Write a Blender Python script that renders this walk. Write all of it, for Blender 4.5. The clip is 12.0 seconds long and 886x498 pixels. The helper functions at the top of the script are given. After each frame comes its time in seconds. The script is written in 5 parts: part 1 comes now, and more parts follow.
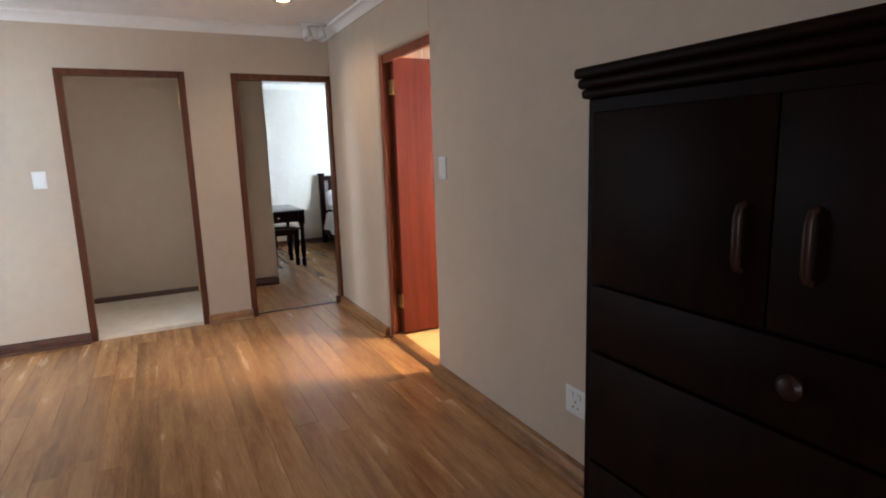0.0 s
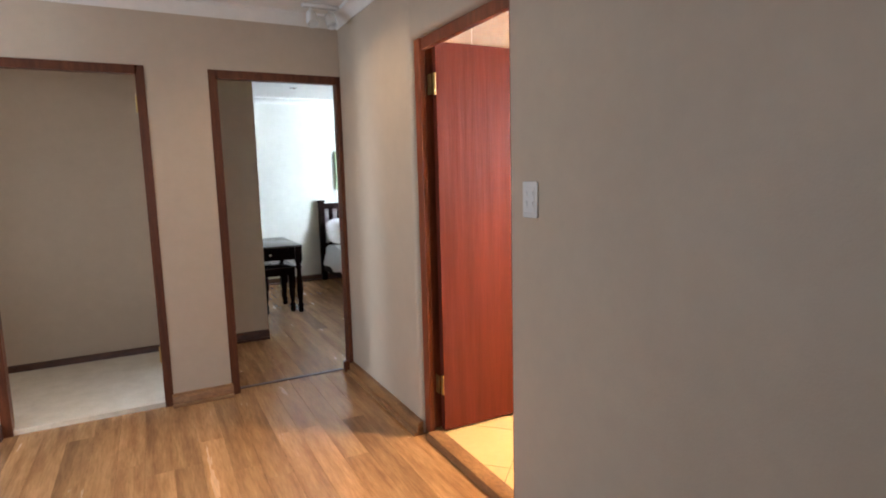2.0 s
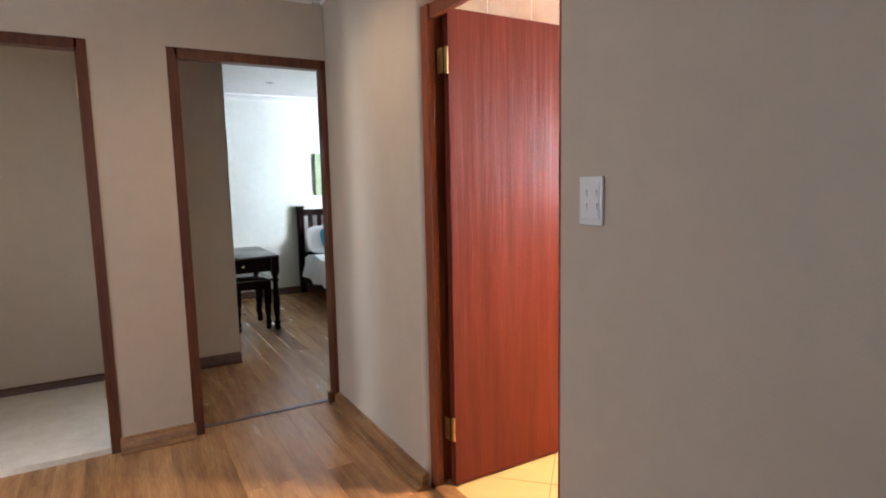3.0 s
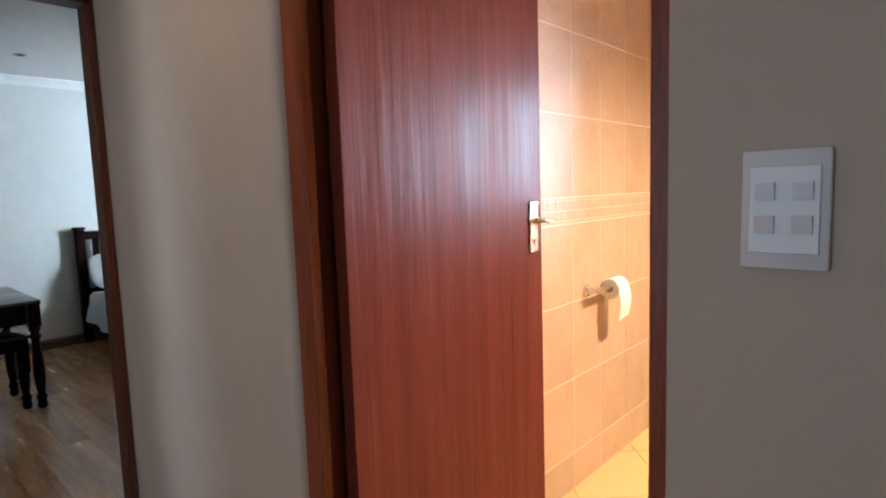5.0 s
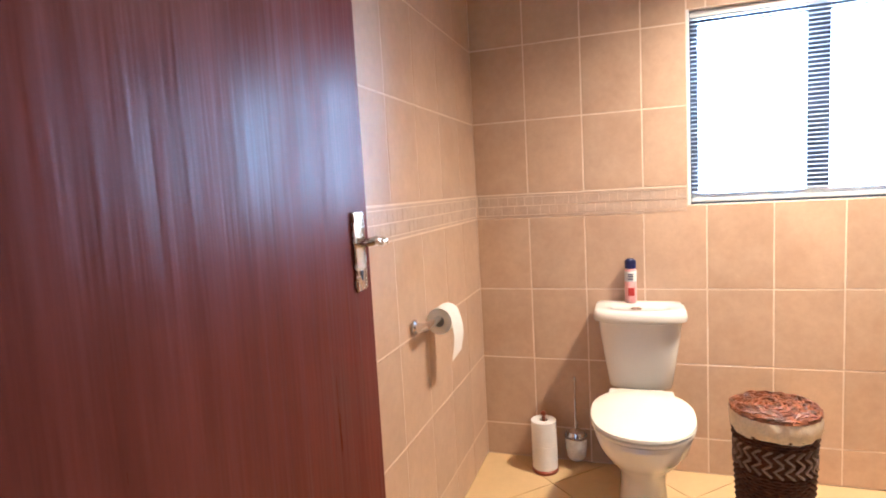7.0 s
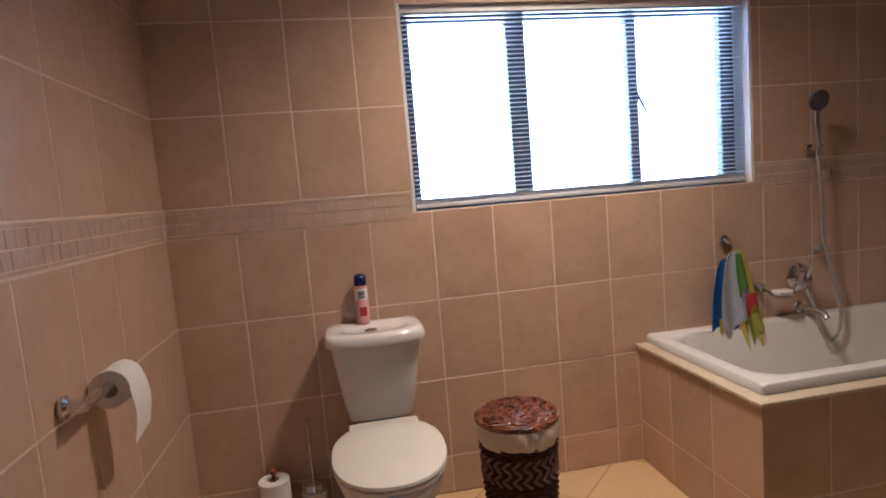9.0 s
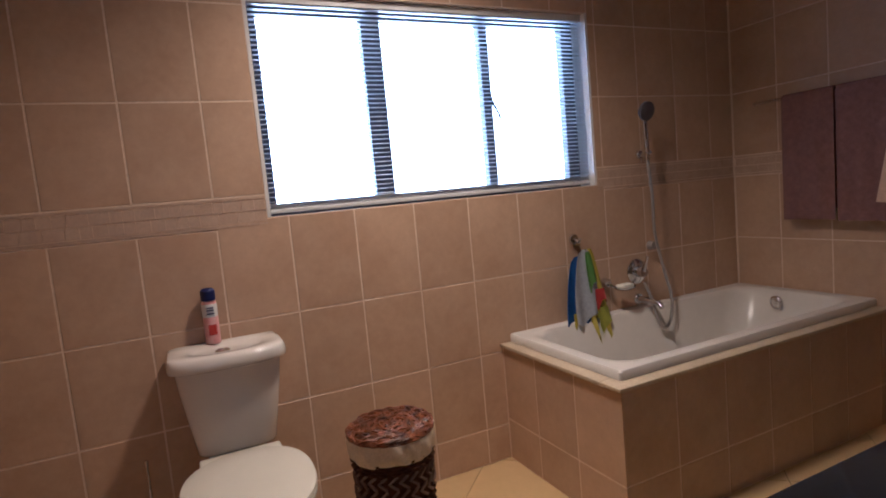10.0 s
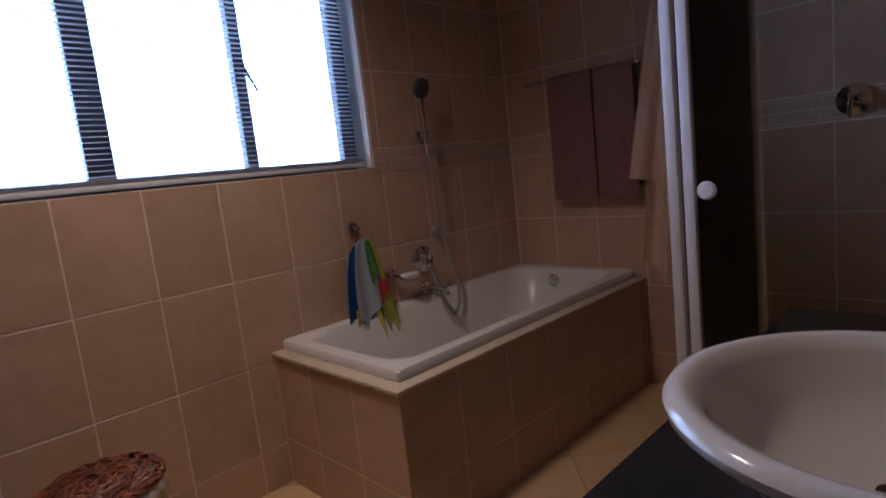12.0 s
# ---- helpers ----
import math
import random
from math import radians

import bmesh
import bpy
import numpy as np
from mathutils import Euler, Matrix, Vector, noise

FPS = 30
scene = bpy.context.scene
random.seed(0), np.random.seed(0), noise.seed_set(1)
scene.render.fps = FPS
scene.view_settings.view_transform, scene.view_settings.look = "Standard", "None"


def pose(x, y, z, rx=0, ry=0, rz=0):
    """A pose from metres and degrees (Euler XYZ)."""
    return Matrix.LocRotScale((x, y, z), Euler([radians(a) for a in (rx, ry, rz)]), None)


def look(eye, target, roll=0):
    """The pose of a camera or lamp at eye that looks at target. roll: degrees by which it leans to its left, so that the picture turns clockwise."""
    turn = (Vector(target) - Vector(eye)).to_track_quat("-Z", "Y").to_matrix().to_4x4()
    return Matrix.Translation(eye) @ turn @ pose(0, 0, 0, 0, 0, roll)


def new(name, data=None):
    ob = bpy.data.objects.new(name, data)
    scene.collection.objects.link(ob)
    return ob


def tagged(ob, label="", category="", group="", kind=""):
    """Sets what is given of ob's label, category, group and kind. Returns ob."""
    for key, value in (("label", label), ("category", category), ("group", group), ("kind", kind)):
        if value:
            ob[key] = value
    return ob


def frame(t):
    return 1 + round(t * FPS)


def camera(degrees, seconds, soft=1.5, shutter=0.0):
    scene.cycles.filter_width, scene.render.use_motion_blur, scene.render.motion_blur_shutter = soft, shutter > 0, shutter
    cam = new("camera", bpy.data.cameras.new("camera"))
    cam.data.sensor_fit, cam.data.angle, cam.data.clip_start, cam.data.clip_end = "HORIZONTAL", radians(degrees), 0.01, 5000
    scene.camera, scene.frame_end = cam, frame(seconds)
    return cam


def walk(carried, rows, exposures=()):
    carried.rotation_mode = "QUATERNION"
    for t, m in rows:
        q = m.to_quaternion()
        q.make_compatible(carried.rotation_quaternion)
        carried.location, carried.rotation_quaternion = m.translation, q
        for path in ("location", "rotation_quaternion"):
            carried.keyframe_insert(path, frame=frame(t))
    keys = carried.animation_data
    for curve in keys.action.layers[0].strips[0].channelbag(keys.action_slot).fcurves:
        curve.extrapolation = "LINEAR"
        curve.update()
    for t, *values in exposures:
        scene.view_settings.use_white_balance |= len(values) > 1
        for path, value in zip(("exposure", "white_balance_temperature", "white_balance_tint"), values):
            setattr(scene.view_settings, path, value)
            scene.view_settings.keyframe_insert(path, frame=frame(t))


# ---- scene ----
cam = camera(76.7, 12.0, soft=1.9)
PATH = [
    (0, (-1.426, -4.885, 1.379), (-0.538, -3.126, 1.033), -1.8),
    (0.5, (-1.364, -4.587, 1.374), (-0.474, -2.828, 1.04), -1.8),
    (1, (-1.293, -4.261, 1.394), (-0.398, -2.499, 1.086), -1.6),
    (1.5, (-1.227, -3.934, 1.393), (-0.327, -2.17, 1.114), -1.5),
    (2, (-1.171, -3.636, 1.375), (-0.255, -1.877, 1.116), -1.5),
    (2.5, (-1.102, -3.333, 1.376), (-0.159, -1.587, 1.124), -1.5),
    (2.7, (-1.082, -3.238, 1.356), (-0.126, -1.498, 1.114), -1.4),
    (4.3, (-0.81, -2.4, 1.313), (0.437, -0.851, 1.097), -1.3),
    (4.5, (-0.763, -2.304, 1.311), (0.537, -0.799, 1.098), -1.5),
    (5, (-0.649, -2.115, 1.314), (0.816, -0.77, 1.107), -1.9),
    (5.5, (-0.512, -1.932, 1.313), (1.109, -0.778, 1.112), -2.6),
    (6, (-0.373, -1.805, 1.303), (1.342, -0.796, 1.104), -2.9),
    (6.5, (-0.236, -1.692, 1.301), (1.562, -0.841, 1.1), -3.0),
    (7, (-0.142, -1.633, 1.302), (1.742, -0.994, 1.098), -3.2),
    (8.8, (0.198, -1.58, 1.281), (2.173, -1.809, 1.061), -4.7),
    (9, (0.232, -1.576, 1.262), (2.19, -1.923, 1.055), -4.7),
    (9.5, (0.281, -1.551, 1.234), (2.169, -2.181, 1.034), -5.1),
    (10, (0.331, -1.556, 1.213), (2.132, -2.403, 1.018), -5.3),
    (10.5, (0.374, -1.63, 1.2), (2.105, -2.61, 0.992), -5.5),
    (11, (0.417, -1.72, 1.177), (2.069, -2.824, 0.955), -5.8),
    (11.5, (0.45, -1.791, 1.159), (1.995, -3.037, 0.913), -6.1),
    (12, (0.475, -1.843, 1.145), (1.896, -3.223, 0.866), -6.4),
]
EXPOSURES = [(0.0, -0.05, 6400, 12), (0.6, 0.17, 6380, 12), (1.2, 0.12, 6350, 11), (2.0, 0.03, 6350, 11), (2.7, -0.02, 6300, 11), (4.3, -0.45, 5900, 12), (5.0, -0.85, 5750, 10), (5.5, -1.05, 5600, 8),
             (6.0, -1.1, 5350, 7), (6.5, -1.15, 5000, 8), (7.2, -1.7, 4700, 10), (8.8, -3.05, 4800, 16), (9.5, -3.25, 4750, 18), (10.5, -3.7, 4750, 20), (12.0, -4.4, 4700, 24)]
walk(cam, [(t, look(eye, aim, roll)) for t, eye, aim, roll in PATH], EXPOSURES)


# ---- light ----

world = bpy.data.worlds.new("world")
scene.world = world
world.use_nodes = True
wn = world.node_tree
sky = wn.nodes.new("ShaderNodeTexSky")
sky.sky_type, sky.sun_disc, sky.sun_elevation, sky.sun_rotation = "NISHITA", False, radians(48), radians(60)
wn.nodes["Background"].inputs[1].default_value = 0.1
wn.links.new(sky.outputs[0], wn.nodes["Background"].inputs[0])


def area_lamp(name, eye, target, w, h, power, colour):
    data = bpy.data.lights.new(name, "AREA")
    data.shape, data.size, data.size_y, data.energy, data.color = "RECTANGLE", w, h, power, colour
    ob = new(name, data)
    ob.matrix_world = look(eye, target)
    return ob


DAY = (0.92, 0.95, 1.0)
area_lamp("living_window_light", (-3.62, -1.0, 1.2), (0, -0.6, 0.7), 1.5, 1.8, 38, (0.70, 0.85, 1.0))
# fill from an assumed, unseen rear window, added to lift south-facing surfaces
area_lamp("rear_fill_light", (-1.7, -7.55, 1.35), (-1.5, 0, 1.2), 1.8, 1.3, 30, DAY)
area_lamp("bedroom_window_light", (3.48, 2.3, 1.45), (0.4, 3.6, 1.7), 1.5, 1.2, 22, (0.74, 0.87, 1.0)).data.spread = radians(95)
area_lamp("passage_window_light", (-3.75, 0.82, 1.5), (0.06, -0.3, 1.0), 0.6, 1.0, 17, (0.80, 0.90, 1.0)).data.spread = radians(65)
hall_bulb = bpy.data.lights.new("hall_downlight_light", "SPOT")
hall_bulb.energy, hall_bulb.shadow_soft_size, hall_bulb.color, hall_bulb.spot_size, hall_bulb.spot_blend = 48, 0.06, (1.0, 0.76, 0.52), radians(150), 1.0
new("hall_downlight_light", hall_bulb).location = (-0.5, -0.69, 2.435)
bulb = bpy.data.lights.new("bathroom_bulb_light", "SPOT")
bulb.energy, bulb.shadow_soft_size, bulb.color, bulb.spot_size, bulb.spot_blend = 1700, 0.11, (1.0, 0.71, 0.41), radians(148), 1.0
new("bathroom_bulb_light", bulb).location = (1.80, -2.36, 2.435)

# ---- materials ----


def mat(name, c1, c2=None, rough=0.5, stretch=(1, 1, 1), scale=6.0, metal=0.0, bump=0.0, bump_scale=80.0, coat=0.0,
        fine=0.12, vary=0.0, rough_vary=0.0, trans=0.0, spec=0.5):
    """A surface with broad variation from c1 to c2, fine grain, relief, and a change of tone from piece to piece."""
    m = bpy.data.materials.new(name)
    m.use_nodes = True
    t = m.node_tree
    bsdf = t.nodes["Principled BSDF"]

    def node(kind, **ins):
        n = t.nodes.new(kind)
        for k, v in ins.items():
            n.inputs[k.replace("_", " ")].default_value = v
        return n

    def link(a, b):
        t.links.new(a, b)

    co = node("ShaderNodeTexCoord")
    src = co.outputs["Object"]
    info = node("ShaderNodeObjectInfo")
    if vary:
        shift = node("ShaderNodeVectorMath")
        shift.operation = "ADD"
        mul = node("ShaderNodeMath")
        mul.operation = "MULTIPLY"
        mul.inputs[1].default_value = 61.0
        link(info.outputs["Random"], mul.inputs[0])
        link(src, shift.inputs[0])
        link(mul.outputs[0], shift.inputs[1])
        src = shift.outputs[0]
    mp = node("ShaderNodeMapping", Scale=stretch)
    link(src, mp.inputs["Vector"])
    broad = node("ShaderNodeTexNoise", Scale=scale, Detail=5.0, Roughness=0.6)
    link(mp.outputs[0], broad.inputs["Vector"])
    ramp = node("ShaderNodeValToRGB")
    c2 = c2 or tuple(v * 0.86 for v in c1)
    ramp.color_ramp.elements[0].position, ramp.color_ramp.elements[1].position = 0.34, 0.66
    ramp.color_ramp.elements[0].color, ramp.color_ramp.elements[1].color = (*c2, 1), (*c1, 1)
    link(broad.outputs["Fac"], ramp.inputs["Fac"])
    grain = node("ShaderNodeTexNoise", Scale=scale * 7, Detail=4.0, Roughness=0.65)
    link(mp.outputs[0], grain.inputs["Vector"])
    gr = node("ShaderNodeMapRange", From_Min=0.3, From_Max=0.7, To_Min=1 - fine, To_Max=1 + fine)
    link(grain.outputs["Fac"], gr.inputs["Value"])
    hsv = node("ShaderNodeHueSaturation")
    link(ramp.outputs["Color"], hsv.inputs["Color"])
    if vary:
        vr = node("ShaderNodeMapRange", To_Min=1 - vary, To_Max=1 + vary)
        link(info.outputs["Random"], vr.inputs["Value"])
        both = node("ShaderNodeMath")
        both.operation = "MULTIPLY"
        link(vr.outputs[0], both.inputs[0])
        link(gr.outputs[0], both.inputs[1])
        link(both.outputs[0], hsv.inputs["Value"])
    else:
        link(gr.outputs[0], hsv.inputs["Value"])
    link(hsv.outputs["Color"], bsdf.inputs["Base Color"])
    bsdf.inputs["Metallic"].default_value = metal
    bsdf.inputs["Specular IOR Level"].default_value = spec
    bsdf.inputs["Coat Weight"].default_value = coat
    bsdf.inputs["Coat Roughness"].default_value = 0.12
    bsdf.inputs["Transmission Weight"].default_value = trans
    rr = node("ShaderNodeMapRange", From_Min=0.3, From_Max=0.7, To_Min=max(0.02, rough - rough_vary), To_Max=rough + rough_vary)
    link(broad.outputs["Fac"], rr.inputs["Value"])
    link(rr.outputs[0], bsdf.inputs["Roughness"])
    if bump:
        bn = node("ShaderNodeTexNoise", Scale=bump_scale, Detail=3.0)
        link(mp.outputs[0], bn.inputs["Vector"])
        bp = node("ShaderNodeBump", Strength=bump, Distance=0.004)
        link(bn.outputs["Fac"], bp.inputs["Height"])
        link(bp.outputs[0], bsdf.inputs["Normal"])
    return m


def thin_glass(name, tint, gloss):
    m = bpy.data.materials.new(name)
    m.use_nodes = True
    t = m.node_tree
    t.nodes.remove(t.nodes["Principled BSDF"])
    mix, clear, shine = (t.nodes.new("ShaderNode" + k) for k in ("MixShader", "BsdfTransparent", "BsdfGlossy"))
    clear.inputs["Color"].default_value = (*tint, 1)
    shine.inputs["Roughness"].default_value = 0.03
    fres = t.nodes.new("ShaderNodeFresnel")
    fres.inputs["IOR"].default_value = gloss
    t.links.new(fres.outputs[0], mix.inputs[0])
    t.links.new(clear.outputs[0], mix.inputs[1])
    t.links.new(shine.outputs[0], mix.inputs[2])
    t.links.new(mix.outputs[0], t.nodes["Material Output"].inputs[0])
    return m


def glow(name, colour, strength):
    m = bpy.data.materials.new(name)
    m.use_nodes = True
    t = m.node_tree
    e = t.nodes.new("ShaderNodeEmission")
    e.inputs[0].default_value, e.inputs[1].default_value = (*colour, 1), strength
    t.links.new(e.outputs[0], t.nodes["Material Output"].inputs[0])
    return m


PAINT = mat("beige_wall_paint", (0.53, 0.438, 0.345), (0.50, 0.408, 0.32), 0.55, scale=1.6, bump=0.12, bump_scale=140, fine=0.03)
PALE = mat("pale_bedroom_paint", (0.66, 0.65, 0.60), (0.62, 0.61, 0.56), 0.6, scale=1.6, bump=0.1, bump_scale=140, fine=0.03)
WHITE = mat("white_ceiling_paint", (0.80, 0.78, 0.75), (0.76, 0.74, 0.71), 0.7, scale=2, bump=0.08, fine=0.03)
LAMINATE = mat("laminate_plank", (0.445, 0.238, 0.106), (0.25, 0.124, 0.054), 0.24, (7, 0.7, 1), 2.0,
               fine=0.18, vary=0.17, rough_vary=0.04)
SKIRT = mat("laminate_skirting_wood", (0.34, 0.175, 0.075), (0.20, 0.09, 0.038), 0.35, (2, 1, 8), 5, fine=0.25)
DARKSKIRT = mat("dark_skirting_wood", (0.10, 0.035, 0.018), (0.055, 0.02, 0.012), 0.4, (2, 1, 6), 5, fine=0.2)
MERANTI = mat("varnished_frame_wood", (0.27, 0.066, 0.027), (0.18, 0.044, 0.018), 0.33, (9, 9, 0.7), 4, spec=0.3, fine=0.2, bump=0.1, bump_scale=25)
# MERANTI's wood again, darkened to imitate the weaker light at the far doorways
FARFRAME = mat("shaded_frame_wood", (0.13, 0.040, 0.017), (0.075, 0.023, 0.011), 0.38, (9, 9, 0.7), 4, spec=0.3, fine=0.2)
LEAF = mat("mahogany_door_veneer", (0.128, 0.0255, 0.0145), (0.094, 0.0185, 0.0105), 0.35, (7, 7, 0.4), 2.2, spec=0.065, fine=0.09,
           bump=1.0, bump_scale=3, rough_vary=0.08)
TABLEWOOD = mat("polished_dark_tabletop", (0.02, 0.010, 0.009), (0.012, 0.006, 0.006), 0.22, (6, 6, 0.8), 4, coat=0.6)
BLACKWOOD = mat("black_stained_wood", (0.010, 0.0034, 0.0026), (0.006, 0.002, 0.0016), 0.45, (6, 6, 0.8), 4, spec=0.05, fine=0.2, bump=0.08, bump_scale=20)
HANDLEWOOD = mat("polished_brown_handle", (0.035, 0.013, 0.009), (0.02, 0.008, 0.006), 0.35, (6, 6, 0.8), 4, spec=0.2)
WALLTILE = mat("beige_wall_tile", (0.545, 0.382, 0.258), (0.475, 0.320, 0.210), 0.42, scale=5, fine=0.05, vary=0.06, bump=0.05, bump_scale=30, rough_vary=0.015)
GROUT = mat("pale_grout", (0.78, 0.64, 0.50), (0.70, 0.56, 0.43), 0.8, scale=20, bump=0.3)
MOSAIC = mat("marble_mosaic", (0.56, 0.42, 0.31), (0.48, 0.345, 0.25), 0.4, scale=18, fine=0.1, bump=0.1)
FLOORTILE = mat("cream_floor_tile", (0.64, 0.45, 0.22), (0.60, 0.42, 0.20), 0.3, scale=4, fine=0.03, vary=0.05, bump=0.03, bump_scale=30, rough_vary=0.02)
FLOORGROUT = mat("brown_floor_grout", (0.30, 0.19, 0.09), None, 0.8, scale=20)
CARPET = mat("cream_carpet", (0.74, 0.66, 0.55), (0.66, 0.58, 0.47), 0.95, scale=9, bump=0.5, bump_scale=220, fine=0.06)
CERAMIC = mat("white_glazed_ceramic", (0.80, 0.76, 0.70), (0.78, 0.74, 0.68), 0.12, scale=3, fine=0.01, coat=0.4)
SEAT = mat("cream_plastic", (0.84, 0.80, 0.70), (0.82, 0.78, 0.68), 0.22, scale=3, fine=0.01)
ACRYLIC = mat("white_acrylic", (0.80, 0.77, 0.72), (0.77, 0.74, 0.69), 0.24, scale=3, fine=0.02)
STONE = mat("cream_stone_edge", (0.62, 0.52, 0.37), (0.55, 0.45, 0.31), 0.35, scale=14)
PLASTIC = mat("white_plastic", (0.80, 0.80, 0.80), (0.78, 0.78, 0.78), 0.25, scale=3, fine=0.01)
# dark solids in this stand in for shade inside holes; also the window catch
DARKHOLE = mat("dark_recess", (0.02, 0.02, 0.02), None, 0.6)
CHROME = mat("chrome", (0.75, 0.75, 0.76), (0.66, 0.66, 0.68), 0.1, scale=9, metal=1.0, fine=0.04, rough_vary=0.04)
NICKEL = mat("satin_nickel_brass", (0.68, 0.58, 0.42), (0.52, 0.43, 0.30), 0.24, scale=25, metal=1.0, fine=0.08, rough_vary=0.08)
HOSE = mat("brushed_steel_hose", (0.42, 0.40, 0.38), (0.34, 0.32, 0.31), 0.4, scale=60, metal=0.4, fine=0.1)
BRASS = mat("aged_brass_hinge", (0.55, 0.38, 0.16), (0.40, 0.27, 0.11), 0.35, scale=25, metal=1.0, fine=0.1)
GRANITE = mat("black_granite", (0.030, 0.032, 0.036), (0.008, 0.008, 0.009), 0.12, scale=120, fine=0.5, coat=0.3)
WICKER = mat("dark_wicker", (0.085, 0.030, 0.014), (0.03, 0.010, 0.006), 0.6, spec=0.25, scale=45, fine=0.35, bump=0.2)
LIDWICKER = mat("chestnut_wicker", (0.27, 0.09, 0.035), (0.03, 0.009, 0.004), 0.34, spec=0.4, scale=30, fine=0.35, bump=0.2)
PALECANE = mat("pale_woven_cane", (0.23, 0.15, 0.12), (0.16, 0.10, 0.08), 0.6, scale=45, fine=0.2)
CALICO = mat("cream_calico", (0.76, 0.66, 0.51), (0.66, 0.56, 0.42), 0.9, scale=18, bump=0.5, bump_scale=60)
PAPER = mat("white_tissue_paper", (0.84, 0.81, 0.77), (0.80, 0.77, 0.73), 0.95, scale=25, bump=0.3, bump_scale=120, fine=0.03)
LINEN = mat("white_bed_linen", (0.82, 0.82, 0.82), (0.76, 0.76, 0.77), 0.9, scale=9, bump=0.5, bump_scale=26, fine=0.03)
TOWEL = mat("peach_towel", (0.72, 0.52, 0.38), (0.62, 0.43, 0.31), 0.95, scale=40, bump=0.8, bump_scale=220)
MAUVE = mat("mauve_towel", (0.25, 0.13, 0.122), (0.20, 0.10, 0.095), 0.95, scale=40, bump=0.8, bump_scale=220)
BLUE = mat("blue_fabric", (0.012, 0.10, 0.36), (0.01, 0.07, 0.26), 0.75, scale=30, bump=0.3)
TEAL = mat("turquoise_fabric", (0.02, 0.30, 0.48), (0.015, 0.23, 0.40), 0.8, scale=30, bump=0.3)
GREY = mat("pale_blue_mesh_fabric", (0.42, 0.45, 0.50), (0.33, 0.36, 0.42), 0.8, scale=60, bump=0.3)
GREEN = mat("green_fabric", (0.10, 0.24, 0.045), None, 0.75, scale=30, bump=0.3)
YELLOW = mat("yellow_fabric", (0.55, 0.44, 0.045), (0.44, 0.40, 0.06), 0.75, scale=30, bump=0.3)
RED = mat("red_fabric", (0.42, 0.035, 0.025), None, 0.75, scale=30, bump=0.3)
LIME = mat("lime_fabric", (0.34, 0.36, 0.04), None, 0.75, scale=30, bump=0.3)
NAVY = mat("navy_plastic", (0.012, 0.018, 0.10), None, 0.3)
PINK = mat("pink_printed_label", (0.72, 0.30, 0.30), (0.78, 0.50, 0.48), 0.35, scale=40)
# bronze lifted towards blue-grey to imitate sky bloom over the window bars
WINFRAME = mat("bloom_tinted_bronze", (0.085, 0.085, 0.105), (0.06, 0.06, 0.075), 0.4, scale=20)
BLIND = mat("white_blind_slat", (0.78, 0.79, 0.80), None, 0.35, scale=10, fine=0.02)
WHITEMETAL = mat("white_coated_aluminium", (0.78, 0.76, 0.78), (0.74, 0.72, 0.74), 0.3, scale=6, fine=0.02)
BRUSHGLASS = mat("frosted_white_glass", (0.72, 0.70, 0.66), None, 0.25, scale=6)
ARTGREEN = mat("painted_canvas", (0.34, 0.38, 0.24), (0.22, 0.27, 0.15), 0.7, scale=7)
PANE = thin_glass("window_glass", (0.95, 0.98, 1.0), 1.35)
SHOWERGLASS = thin_glass("clear_shower_glass", (0.972, 0.975, 0.955), 1.25)
SKYGLOW = glow("overcast_glow", (0.76, 0.89, 1.0), 180.0)
BULBGLOW = glow("warm_bulb_glow", (1.0, 0.70, 0.38), 8.0)

# ---- mesh helpers ----


def box(bm, x0, x1, y0, y1, z0, z1, r=0.0, seg=2):
    out = bmesh.ops.create_cube(bm, size=1.0)
    vs = out["verts"]
    for v in vs:
        v.co = Vector(((x0 + x1) / 2 + v.co.x * (x1 - x0), (y0 + y1) / 2 + v.co.y * (y1 - y0), (z0 + z1) / 2 + v.co.z * (z1 - z0)))
    if r:
        es = list({e for v in vs for e in v.link_edges})
        bmesh.ops.bevel(bm, geom=es, offset=r, segments=seg, affect="EDGES", profile=0.5)
    return bm


def loft(bm, rings, cap=True, close=True):
    rows = [[bm.verts.new(p) for p in ring] for ring in rings]
    n = len(rows[0])
    for a, b in zip(rows, rows[1:]):
        for i in range(n if close else n - 1):
            bm.faces.new((a[i], a[(i + 1) % n], b[(i + 1) % n], b[i]))
    if cap:
        bm.faces.new(rows[0][::-1])
        bm.faces.new(rows[-1])
    return bm


def lathe(bm, profile, c, seg=32, sx=1.0, sy=1.0, cap=True):
    rings = []
    for r, z in profile:
        rings.append([(c[0] + sx * r * math.cos(2 * math.pi * i / seg), c[1] + sy * r * math.sin(2 * math.pi * i / seg), c[2] + z) for i in range(seg)])
    return loft(bm, rings, cap)


def tube(bm, pts, r, seg=8, closed=False, cap=True):
    """A round bar along pts; r is one radius or one for each point."""
    pts = [Vector(p) for p in pts]
    n = len(pts)
    rings = []
    side = None
    for i, p in enumerate(pts):
        d = (pts[(i + 1) % n] - pts[i - 1]) if closed else (pts[min(i + 1, n - 1)] - pts[max(i - 1, 0)])
        d.normalize()
        if side is None:
            side = d.orthogonal().normalized()
        side = (side - d * side.dot(d)).normalized()
        up = d.cross(side)
        rr = r[i] if isinstance(r, (list, tuple)) else r
        rings.append([p + rr * (side * math.cos(2 * math.pi * k / seg) + up * math.sin(2 * math.pi * k / seg)) for k in range(seg)])
    if closed:
        rings.append(rings[0])
    return loft(bm, rings, cap and not closed)


